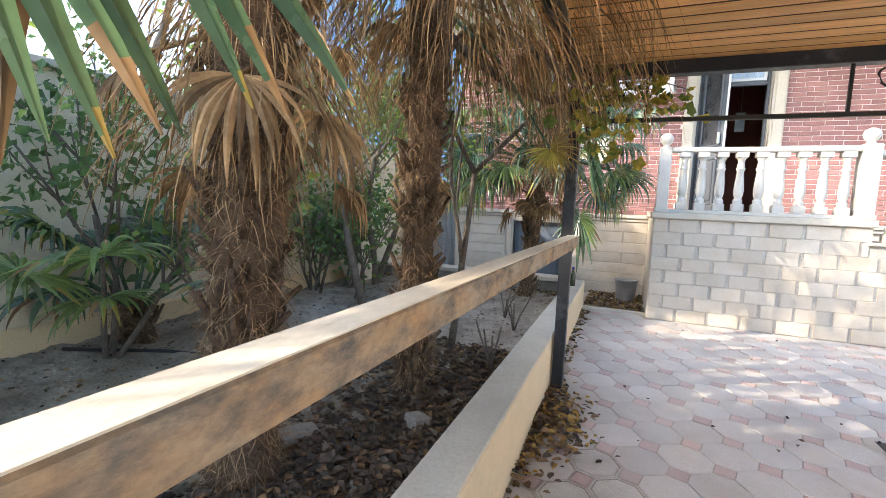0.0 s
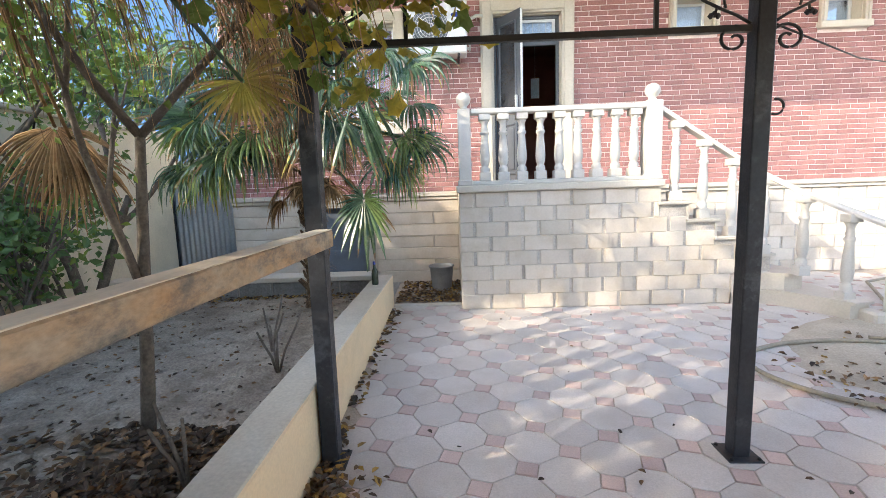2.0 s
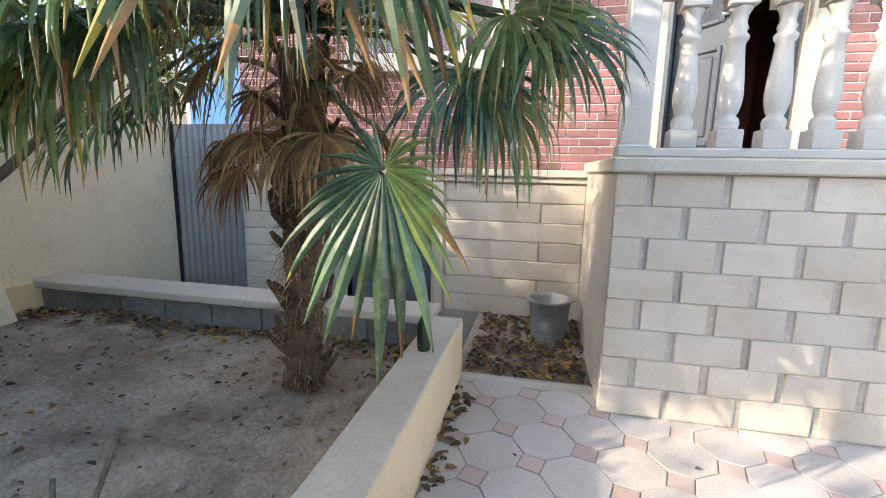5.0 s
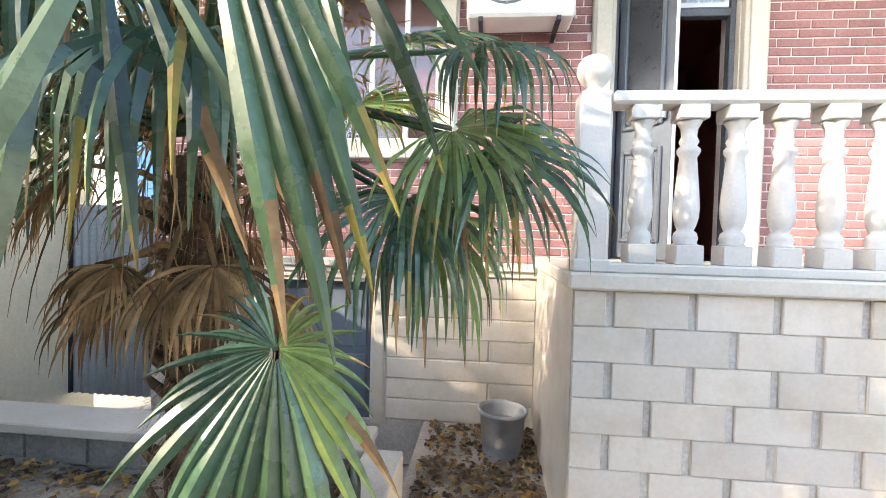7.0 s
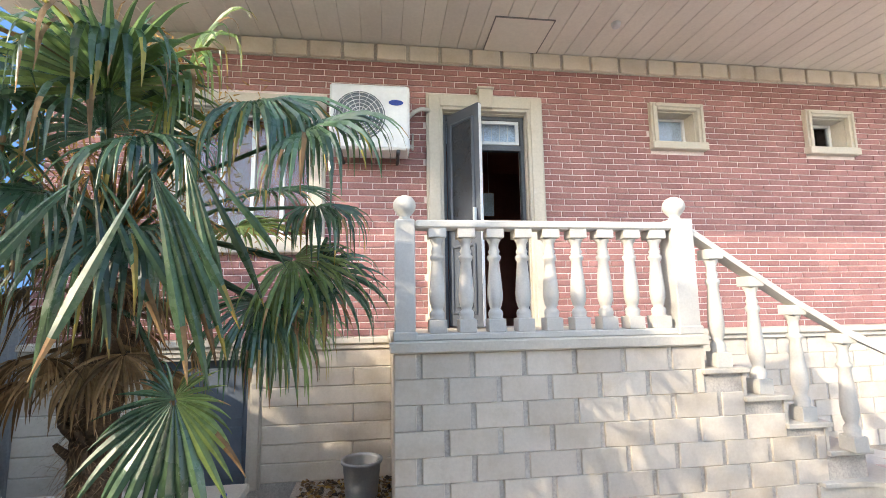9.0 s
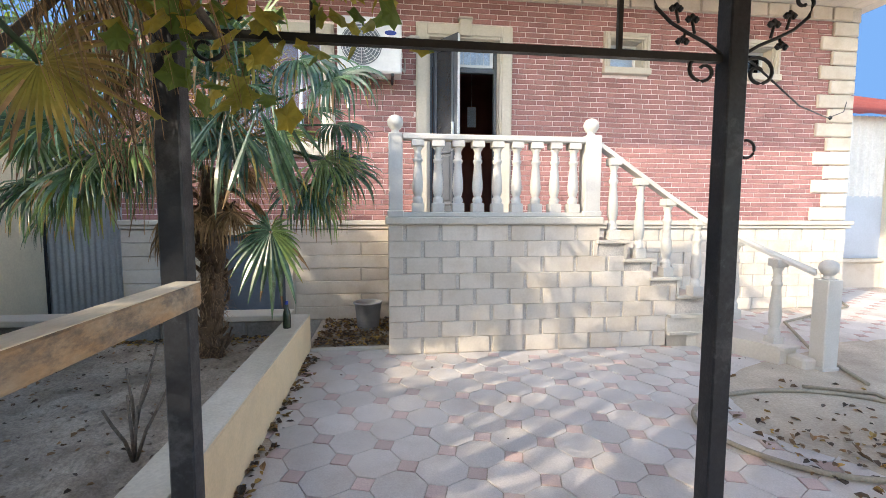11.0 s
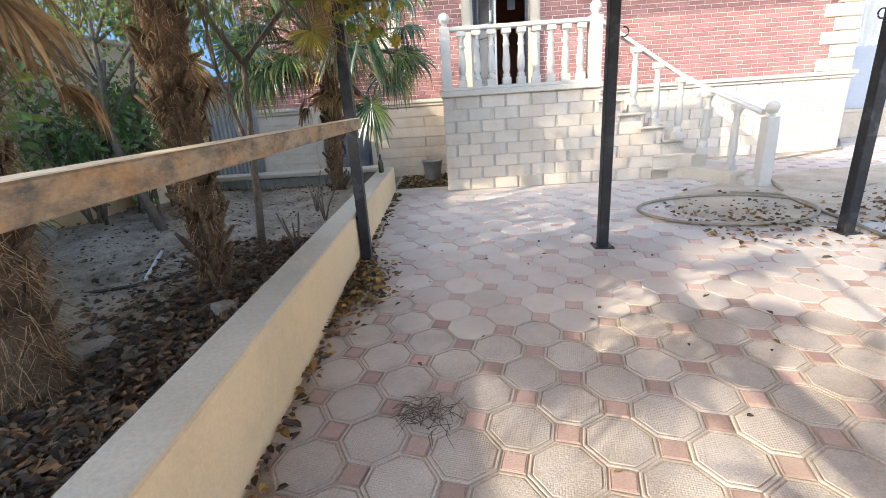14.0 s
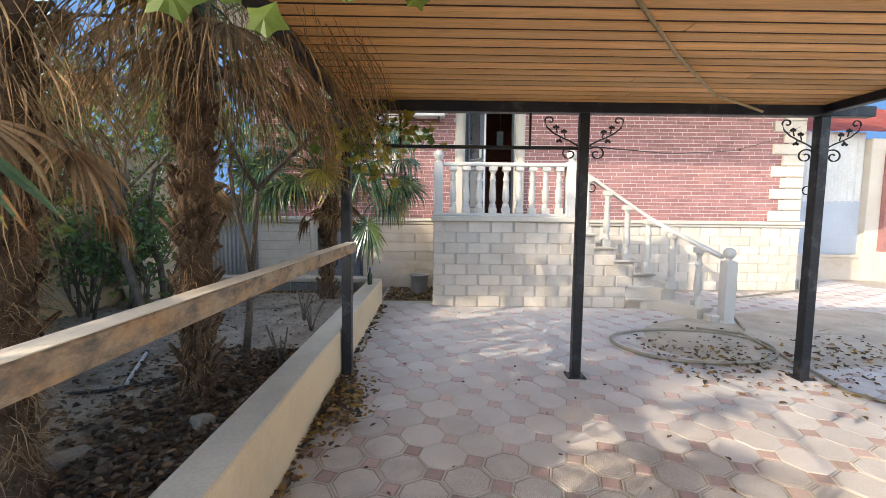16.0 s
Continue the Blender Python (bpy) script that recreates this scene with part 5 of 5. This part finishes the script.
for k in range(190):
    s = shoots[rnd.choice((0, 0, 1, 1, 2))]
    i = rnd.randrange(max(0, len(s) - 3), len(s) - 1)
    p = Vector(s[i]).lerp(Vector(s[i + 1]), rnd.random()) + Vector((rnd.gauss(0, 0.10), rnd.gauss(0, 0.10), rnd.gauss(-0.10, 0.10)))
    bm = bmesh.new()
    vine_leaf(bm, p, rnd.uniform(0.026, 0.058), (rnd.uniform(-1, 1), rnd.uniform(-1.3, 0.2), rnd.uniform(0, 1)), 0)
    part("leaf", bm, M[rnd.choice(("leaf_yellow", "leaf_yellow", "leaf_light"))], vine)
for p, s in (((-0.50, 0.60, 1.95), 0.075), ((-0.30, 0.60, 1.90), 0.05), ((-0.42, 0.7, 2.0), 0.04), ((0.02, 0.72, 2.0), 0.035), ((-0.15, 0.75, 2.02), 0.025)):
    bm = bmesh.new()
    vine_leaf(bm, p, s, (0.2, -1, 0.35), 0)
    part("leaf", bm, M["leaf_light"], vine, "fresh green lobed leaf")
# hanging dead fan on the slender tree, and a yellow one above the rail
for hub, r in (((-2.0, 3.6, 1.74), 0.44), ((-1.95, 3.65, 1.62), 0.42)):
    frond(palm_a, PA_TOP - UP * 0.3, hub, r, (0.2, -0.9, 0.3), 0.9, dead=True, spread=170, nseg=30, axis=(0.05, -0.1, -0.9))
frond(palm_a, PA_TOP - UP * 0.45, (-0.84, 3.12, 1.80), 0.25, (0.1, -0.9, 0.3), 0.5, nseg=30, spread=250, axis=(0.45, 0.0, -0.7), tip_share=0.8, yellow=True)
# dry tendrils hanging beside the post
bm = bmesh.new()
for k in range(90):
    p = Vector((rnd.uniform(-1.02, -0.80), rnd.uniform(3.35, 3.62), rnd.uniform(2.0, 2.42)))
    pts, ln = [p.copy()], rnd.uniform(0.25, 0.75)
    for i in range(6):
        p = p + Vector((rnd.gauss(0.008, 0.022), rnd.gauss(0, 0.02), -ln / 6))
        pts.append(p.copy())
    tube(bm, pts, rnd.uniform(0.002, 0.0045), 4, 0.0015)
tagged(part("dry_tendril", bm, M["fibre"], vine, "tangled dry tan tendrils"), kind="stuff")


# ---- soil and litter ----
bm = bmesh.new()
nx, ny = 110, 330
grid = []
for j in range(ny + 1):
    row = []
    for i in range(nx + 1):
        x, y = -4.24 + 3.27 * i / nx, -7.5 + 14.05 * j / ny
        z = SOIL + 0.045 * noise.noise(Vector((x * 1.1, y * 1.1, 0.3))) + 0.036 * noise.noise(Vector((x * 4, y * 4, 2.1))) + 0.026 * noise.noise(Vector((x * 11, y * 11, 5))) + 0.014 * noise.noise(Vector((x * 24, y * 24, 9)))
        row.append(bm.verts.new((x, y, z - 0.05 * max(0, (y - 5.6)))))
    grid.append(row)
for j in range(ny):
    for i in range(nx):
        bm.faces.new((grid[j][i], grid[j][i + 1], grid[j + 1][i + 1], grid[j + 1][i])).smooth = True
structure(part("soil_bed", bm, M["soil"]), "dry grey brown soil of the planting bed", "ground")
bm = bmesh.new()
for i in range(13):
    for j in range(13):
        x, y = -0.79 + 0.79 * i / 12, 6.46 + 1.24 * j / 12
        bm.verts.new((x, y, 0.055 + 0.02 * noise.noise(Vector((x * 6, y * 6, 0)))))
bm.verts.ensure_lookup_table()
for i in range(12):
    for j in range(12):
        a = i * 13 + j
        bm.faces.new((bm.verts[a], bm.verts[a + 13], bm.verts[a + 14], bm.verts[a + 1]))
structure(part("soil_pit", bm, M["soil"]), "soil pocket between the landing and the planter", "ground")
structure(part("edging", boxes((-0.79, 0.0, 6.40, 6.455, -0.1, 0.075), bevel=0.006), M["stone_plain"]), "pale kerb strip before the soil pocket", "kerb")


def litter(name, label, count, spot, sizes, mats, seed):
    """Scattered curled leaves lying on the ground; spot gives a place and its height."""
    r = random.Random(seed)
    bm = bmesh.new()
    for k in range(count):
        x, y, z = spot(r)
        s = r.uniform(*sizes)
        a = r.uniform(0, 2 * math.pi)
        d = Vector((math.cos(a), math.sin(a), r.uniform(-0.15, 0.35))).normalized()
        w = Vector((-math.sin(a), math.cos(a), r.uniform(-0.4, 0.4)))
        p = Vector((x, y, z + 0.004 + r.uniform(0, 0.012)))
        curl = r.uniform(0.1, 0.4)
        lift = [UP * s * curl * r.uniform(0.3, 1.0) for k in range(4)]
        e0, e1 = bm.verts.new(p - d * s * 0.5), bm.verts.new(p + d * s * 0.5)
        m0 = bm.verts.new(p - UP * 0.002)
        l0, l1 = bm.verts.new(p + w * s * 0.24 - d * s * 0.2 + lift[0]), bm.verts.new(p + w * s * 0.22 + d * s * 0.22 + lift[1])
        r0, r1 = bm.verts.new(p - w * s * 0.24 - d * s * 0.2 + lift[2]), bm.verts.new(p - w * s * 0.22 + d * s * 0.22 + lift[3])
        i = r.randrange(len(mats))
        for t in ((e0, m0, l0), (l0, m0, l1), (m0, e1, l1), (e0, r0, m0), (r0, r1, m0), (m0, r1, e1)):
            bm.faces.new(t).material_index = i
    return tagged(part(name, bm, [M[m] for m in mats]), label, "leaves", kind="stuff")


def soil_at(x, y):
    return SOIL + 0.045 * noise.noise(Vector((x * 1.1, y * 1.1, 0.3))) + 0.036 * noise.noise(Vector((x * 4, y * 4, 2.1))) + 0.026 * noise.noise(Vector((x * 11, y * 11, 5))) - 0.05 * max(0, y - 5.6)


def by_planter(r):
    t = r.random()
    y = r.gauss(2.95, 0.26) if t < 0.62 else r.uniform(0.6, 6.3)
    x = -0.785 + abs(r.gauss(0, 0.15 if t < 0.62 else 0.05))
    return x, y, ground_z(y) + (r.uniform(0, 0.04) if x < -0.6 and t < 0.62 else 0)


litter("fallen_leaves", "brown and yellow leaves drifted along the planter wall", 900, by_planter, (0.03, 0.075), ("litter", "litter_yellow", "litter", "litter_dark"), 3)
litter("fallen_leaves", "dry leaves scattered round the hose on muddy pavers", 760, lambda r: (lambda x, y: (x, y, ground_z(y) + 0.006))(r.uniform(2.3, 5.8), r.gauss(3.98, 0.42)), (0.025, 0.075), ("litter", "litter_dark", "litter", "litter", "litter_yellow"), 4)
litter("fallen_leaves", "few dry leaves and twigs on the paving", 60, lambda r: (lambda x, y: (x, y, ground_z(y)))(r.uniform(-0.5, 4), r.uniform(0.8, 6)), (0.02, 0.05), ("litter_dark", "litter", "litter_dark"), 5)
litter("fallen_leaves", "thick bed of dry leaves in the soil pocket", 900, lambda r: (r.uniform(-0.78, -0.01), r.uniform(6.46, 7.65), 0.06 + r.uniform(0, 0.02)), (0.03, 0.065), ("litter", "litter_dark", "litter_yellow", "litter"), 6)
litter("fallen_leaves", "leaves and debris on the garden soil", 1500, lambda r: (lambda x, y: (x, y, soil_at(x, y)))(r.uniform(-4.1, -1.02), r.uniform(0.0, 6.4)), (0.015, 0.045), ("litter", "litter", "litter_dark"), 8)
litter("fallen_leaves", "rotting leaves heaped on the soil behind the planter wall", 5200, lambda r: (lambda x, y: (x, y, soil_at(x, y) + 0.01))(-1.02 - abs(r.gauss(0, 0.5)), r.uniform(0.3, 3.4)), (0.025, 0.07), ("litter_dark", "litter_dark", "litter"), 9)
litter("fallen_leaves", "leaves along the foot of the block wall", 700, lambda r: (lambda x, y: (x, y, soil_at(x, y) + 0.01))(r.uniform(-4.1, -1.05), 6.42 - abs(r.gauss(0, 0.12))), (0.025, 0.06), ("litter", "litter_dark", "litter_yellow"), 10)

# clods on the soil
r = random.Random(21)
bm = bmesh.new()
for k in range(900):
    x, y, s = r.uniform(-4.1, -1.05), r.uniform(0.2, 6.3), r.uniform(0.006, 0.024)
    q = bmesh.ops.create_icosphere(bm, subdivisions=1, radius=s)
    for v in q["verts"]:
        v.co = Vector((v.co.x * r.uniform(0.8, 1.4), v.co.y * r.uniform(0.8, 1.4), v.co.z * 0.7)) + Vector((x, y, soil_at(x, y)))
tagged(part("clods", bm, M["soil"]), "small clods and pebbles on the soil", "clods", kind="stuff")


def rubble(name, at, size, label, mat="rock"):
    bm = bmesh.new()
    box(bm, -size[0], size[0], -size[1], size[1], -size[2], size[2], bevel=min(size) * 0.35)
    bmesh.ops.subdivide_edges(bm, edges=bm.edges[:], cuts=1)
    for v in bm.verts:
        v.co += Vector(v.co).normalized() * 0.18 * min(size) * noise.noise(v.co * 25 + Vector(at))
    ob = tagged(part(name, bm, M[mat]), label, "stone")
    ob.location, ob.rotation_euler = at, (0.08, 0.1, at[0] * 3)
    return ob


rubble("stone", (-1.73, 1.70, soil_at(-1.73, 1.70) + 0.02), (0.10, 0.055, 0.03), "pale broken brick lying on the soil")
rubble("stone", (-1.25, 2.04, soil_at(-1.25, 2.04) + 0.03), (0.06, 0.05, 0.035), "pale rough stone beside the palm root")
rubble("stone", (-4.0, 3.9, soil_at(-4.0, 3.9) + 0.04), (0.16, 0.12, 0.07), "rough grey stone at the wall foot")
rubble("stone", (-4.02, 3.3, soil_at(-4.0, 3.3) + 0.03), (0.12, 0.12, 0.06), "rough grey stone at the wall foot")
bm = bmesh.new()
cols = []
for i in range(13):
    u = i / 12
    bow = 0.10 * math.sin(math.pi * u)
    cols.append([(-4.10 + bow + 0.16 * (1 - w), 5.35 + 0.80 * u, soil_at(-4.1, 5.5) - 0.02 + w * (0.42 + 0.08 * math.sin(2.5 * u))) for w in (0.0, 0.5, 1.0)])
for off in (0.0, 0.008):
    grid_v = [[bm.verts.new((x + off, y, z)) for x, y, z in c] for c in cols]
    for a, b in zip(grid_v, grid_v[1:]):
        for k in (0, 1):
            bm.faces.new((a[k], b[k], b[k + 1], a[k + 1]) if off else (a[k], a[k + 1], b[k + 1], b[k])).smooth = True
tagged(part("board", bm, M["boundary"]), "bowed beige sheet leaning on the boundary wall", "board")
tagged(part("plastic_pipe", tube(bmesh.new(), [(-2.14, 2.70, soil_at(-2.14, 2.7) + 0.02), (-2.40, 3.32, soil_at(-2.4, 3.32) + 0.03)], 0.014, 8), M["pvc"]), "short white plastic pipe lying on the soil", "pipe")
pts = [(x, y, soil_at(x, y) + 0.012) for x, y in ((-4.0, 1.9), (-3.3, 2.2), (-2.7, 2.42), (-2.2, 2.62), (-1.8, 2.72), (-1.4, 2.74), (-1.05, 2.6))]
tagged(part("irrigation_pipe", tube(bmesh.new(), pts, 0.013, 7), M["black_pipe"]), "black irrigation pipe lying on the soil", "pipe")
for x, y in ((-1.13, 2.98), (-1.24, 4.15), (-1.42, 4.5)):
    t = thing("rose_bush", "pruned leafless rose stems in the soil", "rose bush", (x, y, soil_at(x, y)), group="pruned roses")
    for k in range(4):
        a = rnd.uniform(0, 6.28)
        h = rnd.uniform(0.2, 0.42)
        e = Vector((math.cos(a) * h * 0.45, math.sin(a) * h * 0.45, h))
        part("stem", tube(bmesh.new(), [(0, 0, -0.03), e * 0.3 + UP * 0.02, e * 0.7, e], 0.009, 6, 0.006), M["bark"], t)
bottle = thing("bottle", "dark green bottle with a blue cap on the planter end", "bottle", (-0.90, 5.92, 0.42))
bm = bmesh.new()
lathe(bm, [(0.032, 0), (0.035, 0.01), (0.035, 0.12), (0.028, 0.15), (0.014, 0.18), (0.013, 0.215)], 14)
part("glass", bm, M["bottle"], bottle, smooth=True)
bm = bmesh.new()
lathe(bm, [(0.016, 0.213), (0.016, 0.24), (0.013, 0.243)], 12)
part("cap", bm, M["cap"], bottle, "blue cap")
# twig bundle swept on the pavers
bm = bmesh.new()
for k in range(60):
    a = rnd.uniform(0, 6.28)
    p = Vector((-0.12 + rnd.gauss(0, 0.06), 1.46 + rnd.gauss(0, 0.05), ground_z(1.46) + rnd.uniform(0.004, 0.04)))
    tube(bm, [p, p + Vector((math.cos(a) * 0.05, math.sin(a) * 0.05, 0.02)), p + Vector((math.cos(a + 0.3) * 0.11, math.sin(a + 0.3) * 0.11, 0.0))], 0.0025, 4, 0.0012)
tagged(part("twigs", bm, M["bark"]), "small heap of dry twigs on the pavers", "twigs", kind="stuff")

tree("shrub", (-3.65, 1.95, soil_at(-3.65, 1.95)), (0.05, 0, 1), 1.25, 0.022, 2, 1100, 0.085, ("leaf", "leaf"), "tall dark green shrub in front of the boundary wall", "shrub", 0.18, stems=3, bend=0.4)

# ---- pieces of the setting ----
def box_faces(verts, faces, x0, x1, y0, y1, z0, z1, c=0.004):
    """A brick seen from the yard: bevelled front and four sides."""
    n = len(verts)
    for d, y in ((0, y1), (0, y0 + c), (c, y0)):
        verts += [(x0 + d, y, z0 + d), (x1 - d, y, z0 + d), (x1 - d, y, z1 - d), (x0 + d, y, z1 - d)]
    for a, b in ((0, 4), (4, 8)):
        for k in range(4):
            faces.append((n + a + k, n + a + (k + 1) % 4, n + b + (k + 1) % 4, n + b + k))
    faces.append((n + 8, n + 9, n + 10, n + 11))


def brick_piece(cache, key, w, h, d, mat, c):
    if key not in cache:
        v, f = [], []
        box_faces(v, f, -w / 2, w / 2, -d, 0, -h / 2, h / 2, c)
        me = bpy.data.meshes.new("piece")
        me.from_pydata(v, [], f)
        me.materials.append(mat)
        cache[key] = me
    return cache[key]


# red bricks of the front
COURSE, BLEN, GAP = 0.0662, 0.25, 0.0095
cache, verts, faces = {}, [], []
rb = random.Random(5)
blocked = [(DOOR[0] - 0.17, DOOR[1] + 0.17, DOOR[2] - 0.2, DOOR[3] + 0.17), (WIN1[0] - 0.085, WIN1[1] + 0.085, WIN1[2] - 0.085, WIN1[3] + 0.085),
           (WIN2[0] - 0.085, WIN2[1] + 0.085, WIN2[2] - 0.085, WIN2[3] + 0.085), (WIN3[0] - 0.15, WIN3[1] + 0.15, WIN3[2] - 0.15, WIN3[3] + 0.15)]
for j in range(43):
    z0 = 1.35 + COURSE * j
    z1 = z0 + COURSE - GAP
    spans = [(HOUSE_X0, 6.40)]
    for b in blocked:
        if b[2] < z1 and b[3] > z0:
            spans = [s for a, e in spans for s in ((a, min(e, b[0])), (max(a, b[1]), e)) if s[1] - s[0] > 0.03]
    for a, e in spans:
        x = HOUSE_X0 - BLEN + (j % 2) * BLEN / 2 + (j % 3) * 0.02
        while x < e:
            p, q = max(x, a), min(x + BLEN - GAP, e)
            if q - p > 0.03:
                out = rb.uniform(0.0, 0.003)
                if -0.35 < p < 3.25 and z0 < 2.62:
                    w = round(q - p, 3)
                    me = brick_piece(cache, w, w, z1 - z0, 0.014, M["brick"], 0.004)
                    piece("brick", me, wall_north, ((p + q) / 2, WALL_Y + 0.014 - out, (z0 + z1) / 2))
                else:
                    box_faces(verts, faces, p, q, WALL_Y - out, WALL_Y + 0.014, z0, z1)
            x += BLEN
me = bpy.data.meshes.new("brick_field")
me.from_pydata(verts, [], faces)
me.materials.append(M["brick_field"])
field = new("brick_field", me)
field.parent = wall_north
tagged(field, kind="stuff")

# corner stones at the house edge
cache = {}
for k in range(14):
    z0 = 1.35 + 0.2015 * k
    w = 0.58 if k % 2 == 0 else 0.40
    me = brick_piece(cache, w, w, 0.187, 0.05, M["stone"], 0.014)
    piece("corner_stone", me, wall_north, (HOUSE_X1 - w / 2 + 0.01, WALL_Y + 0.012, z0 + 0.095))


def stone_courses(parent, x0, ends, y, z0, course, n, length, gap, depth, seed, holes=(), bevel=0.009):
    """Courses of cut stones; ends(top) gives where a course stops."""
    cache = {}
    r = random.Random(seed)
    for j in range(n):
        a = z0 + course * j
        b = a + course - 0.002
        e = ends(a + course)
        spans = [(x0, e)]
        for h in holes:
            if h[2] < b and h[3] > a:
                spans = [s for p, q in spans for s in ((p, min(q, h[0])), (max(p, h[1]), q)) if s[1] - s[0] > 0.04]
        for p0, p1 in spans:
            x = x0 - length * 4 + (j % 2) * length / 2
            while x < p1:
                p, q = max(x, p0), min(x + length - gap, p1)
                if q - p > 0.05:
                    w = round(q - p, 3)
                    piece("stone", brick_piece(cache, w, w, b - a, depth, M["stone"], bevel), parent, ((p + q) / 2, y + r.uniform(-0.003, 0.003), (a + b) / 2))
                x += length


def step_end(top):
    return 3.0 if top <= 0.75 else 2.71 if top <= 0.95 else 2.41 if top <= 1.14 else 2.12


stone_courses(landing, 0.0, step_end, LY + 0.012, 0.055, 0.159, 8, 0.345, 0.034, 0.014, 3, bevel=0.005)
stone_courses(plinth, 3.02, lambda t: HOUSE_X1, WALL_Y - 0.045, 0.07, 0.166, 7, 0.37, 0.028, 0.014, 4, bevel=0.005)
stone_courses(plinth, HOUSE_X0, lambda t: 0.0, WALL_Y - 0.045, 0.07, 0.166, 7, 1.9, 0.006, 0.016, 5, holes=[(HATCH[0] - 0.13, HATCH[1] + 0.13, 0, HATCH[3] + 0.13)])

# pavers: grey octagons with small red squares turned between them
PITCH, ANG = 0.2805, radians(29.0)
O = Vector((-0.096, 0.052))
A2, B2 = Vector((math.cos(ANG), math.sin(ANG))) * PITCH, Vector((-math.sin(ANG), math.cos(ANG))) * PITCH
H, CUT = PITCH / 2 - 0.0025, 0.074


def ring_prism(outline, lip, depth):
    """A paver: bevelled rim, a shallow groove and a raised field."""
    n = len(outline)
    edge = (0.975, 0.004) if lip else (0.985, 0.002)
    levels = [(1.0, -depth), (1.0, -edge[1]), (edge[0], 0.0), (0.925, 0.0), (0.91, -lip), (0.87, -lip), (0.855, 0.0)]
    v = [(x * s, y * s, z) for s, z in levels for x, y in outline]
    f = []
    for k in range(len(levels) - 1):
        for i in range(n):
            f.append((k * n + i, k * n + (i + 1) % n, (k + 1) * n + (i + 1) % n, (k + 1) * n + i))
    f.append(tuple((len(levels) - 1) * n + i for i in range(n)))
    return v, f


e = H - CUT
octo = [(H, -e), (H, e), (e, H), (-e, H), (-H, e), (-H, -e), (-e, -H), (e, -H)]
D = CUT - 0.0045
dia = [(D, 0), (0, D), (-D, 0), (0, -D)]
shapes = {}
for key, outline, mat, lip in (("octagon_paver", octo, "octagon", 0.004), ("square_paver", dia, "red_paver", 0.004), ("worn_octagon_paver", octo, "octagon_worn", 0.0), ("worn_square_paver", dia, "red_worn", 0.0)):
    v, f = ring_prism(outline, lip, 0.03)
    me = bpy.data.meshes.new(key)
    me.from_pydata(v, [], f)
    me.materials.append(M[mat])
    me.materials.append(M["groove"])
    mark = [1 if lip and 3 * len(outline) <= k < 5 * len(outline) else 0 for k in range(len(f))]
    me.polygons.foreach_set("material_index", mark)
    shapes[key] = (me, v, f, mark)
rp = random.Random(12)
SLOPE = math.atan(0.02)
far = {"octagon_paver": ([], [], []), "square_paver": ([], [], [])}
for i in range(-60, 70):
    for j in range(-60, 70):
        for key, off in (("octagon_paver", 0.5), ("square_paver", 0.0)):
            c = O + A2 * (i + off) + B2 * (j + off)
            if not (-0.80 < c.x < 8.6 and -3.0 < c.y < 9.2):
                continue
            if (c.x < 0.02 and c.y > 6.42) or (0.15 < c.x < 3.3 and c.y > 6.4) or c.y > 7.5 and c.x < 6.6:
                continue
            z = ground_z(c.y) + rp.uniform(-0.002, 0.002)
            ringed = c.y + 0.15 * math.sin(c.x * 3.1) + rp.uniform(-0.2, 0.2) < 2.35
            me, v, f, mark = shapes[key if ringed else "worn_" + key]
            if -0.80 < c.x < 2.45 and 0.55 < c.y < 6.4:
                ob = piece(key, me, pavement, (c.x, c.y, z))
                ob.rotation_euler = (SLOPE + rp.uniform(-0.008, 0.008), rp.uniform(-0.008, 0.008), ANG + rp.uniform(-0.012, 0.012))
            else:
                V, F, K = far[key]
                n0 = len(V)
                ca, sa = math.cos(ANG), math.sin(ANG)
                tx, ty = rp.uniform(-0.006, 0.006), rp.uniform(-0.006, 0.006) + 0.02 * (c.y > -2)
                for x, y, dz in v:
                    X, Y = x * ca - y * sa, x * sa + y * ca
                    V.append((c.x + X, c.y + Y, z + dz + X * tx + Y * ty))
                F += [tuple(n0 + k for k in q) for q in f]
                K += mark
for key, mat in (("octagon_paver", "octagon_field"), ("square_paver", "red_field")):
    V, F, K = far[key]
    me = bpy.data.meshes.new("paver_field")
    me.from_pydata(V, [], F)
    me.materials.append(M[mat])
    me.materials.append(M["groove"])
    me.polygons.foreach_set("material_index", K)
    ob = new("paver_field", me)
    ob.parent = pavement
    tagged(ob, kind="stuff")

# dried mud over the pavers near the stairs
bm = bmesh.new()
rings = []
for k in range(6):
    ring = []
    for i in range(48):
        a = 2 * math.pi * i / 48
        s = (k + 0.3) / 5.3
        wob = 1 + 0.22 * noise.noise(Vector((math.cos(a) * 1.7, math.sin(a) * 1.7, 4.0)))
        x, y = 4.7 + 2.35 * s * wob * math.cos(a) + 0.5 * s * math.sin(a), 4.95 + 1.25 * s * wob * math.sin(a) + 0.25 * s * math.cos(a)
        ring.append(bm.verts.new((x, y, ground_z(y) + 0.012 * max(0, 1 - s) ** 0.4 + 0.001 + 0.002 * noise.noise(Vector((x * 5, y * 5, 0))))))
    rings.append(ring)
for a, b in zip(rings, rings[1:]):
    for i in range(48):
        bm.faces.new((a[i], a[(i + 1) % 48], b[(i + 1) % 48], b[i])).smooth = True
bm.faces.new(rings[0])
structure(part("mud_film", bm, M["wet"]), "dried mud spread over the pavers by the stairs", "ground")
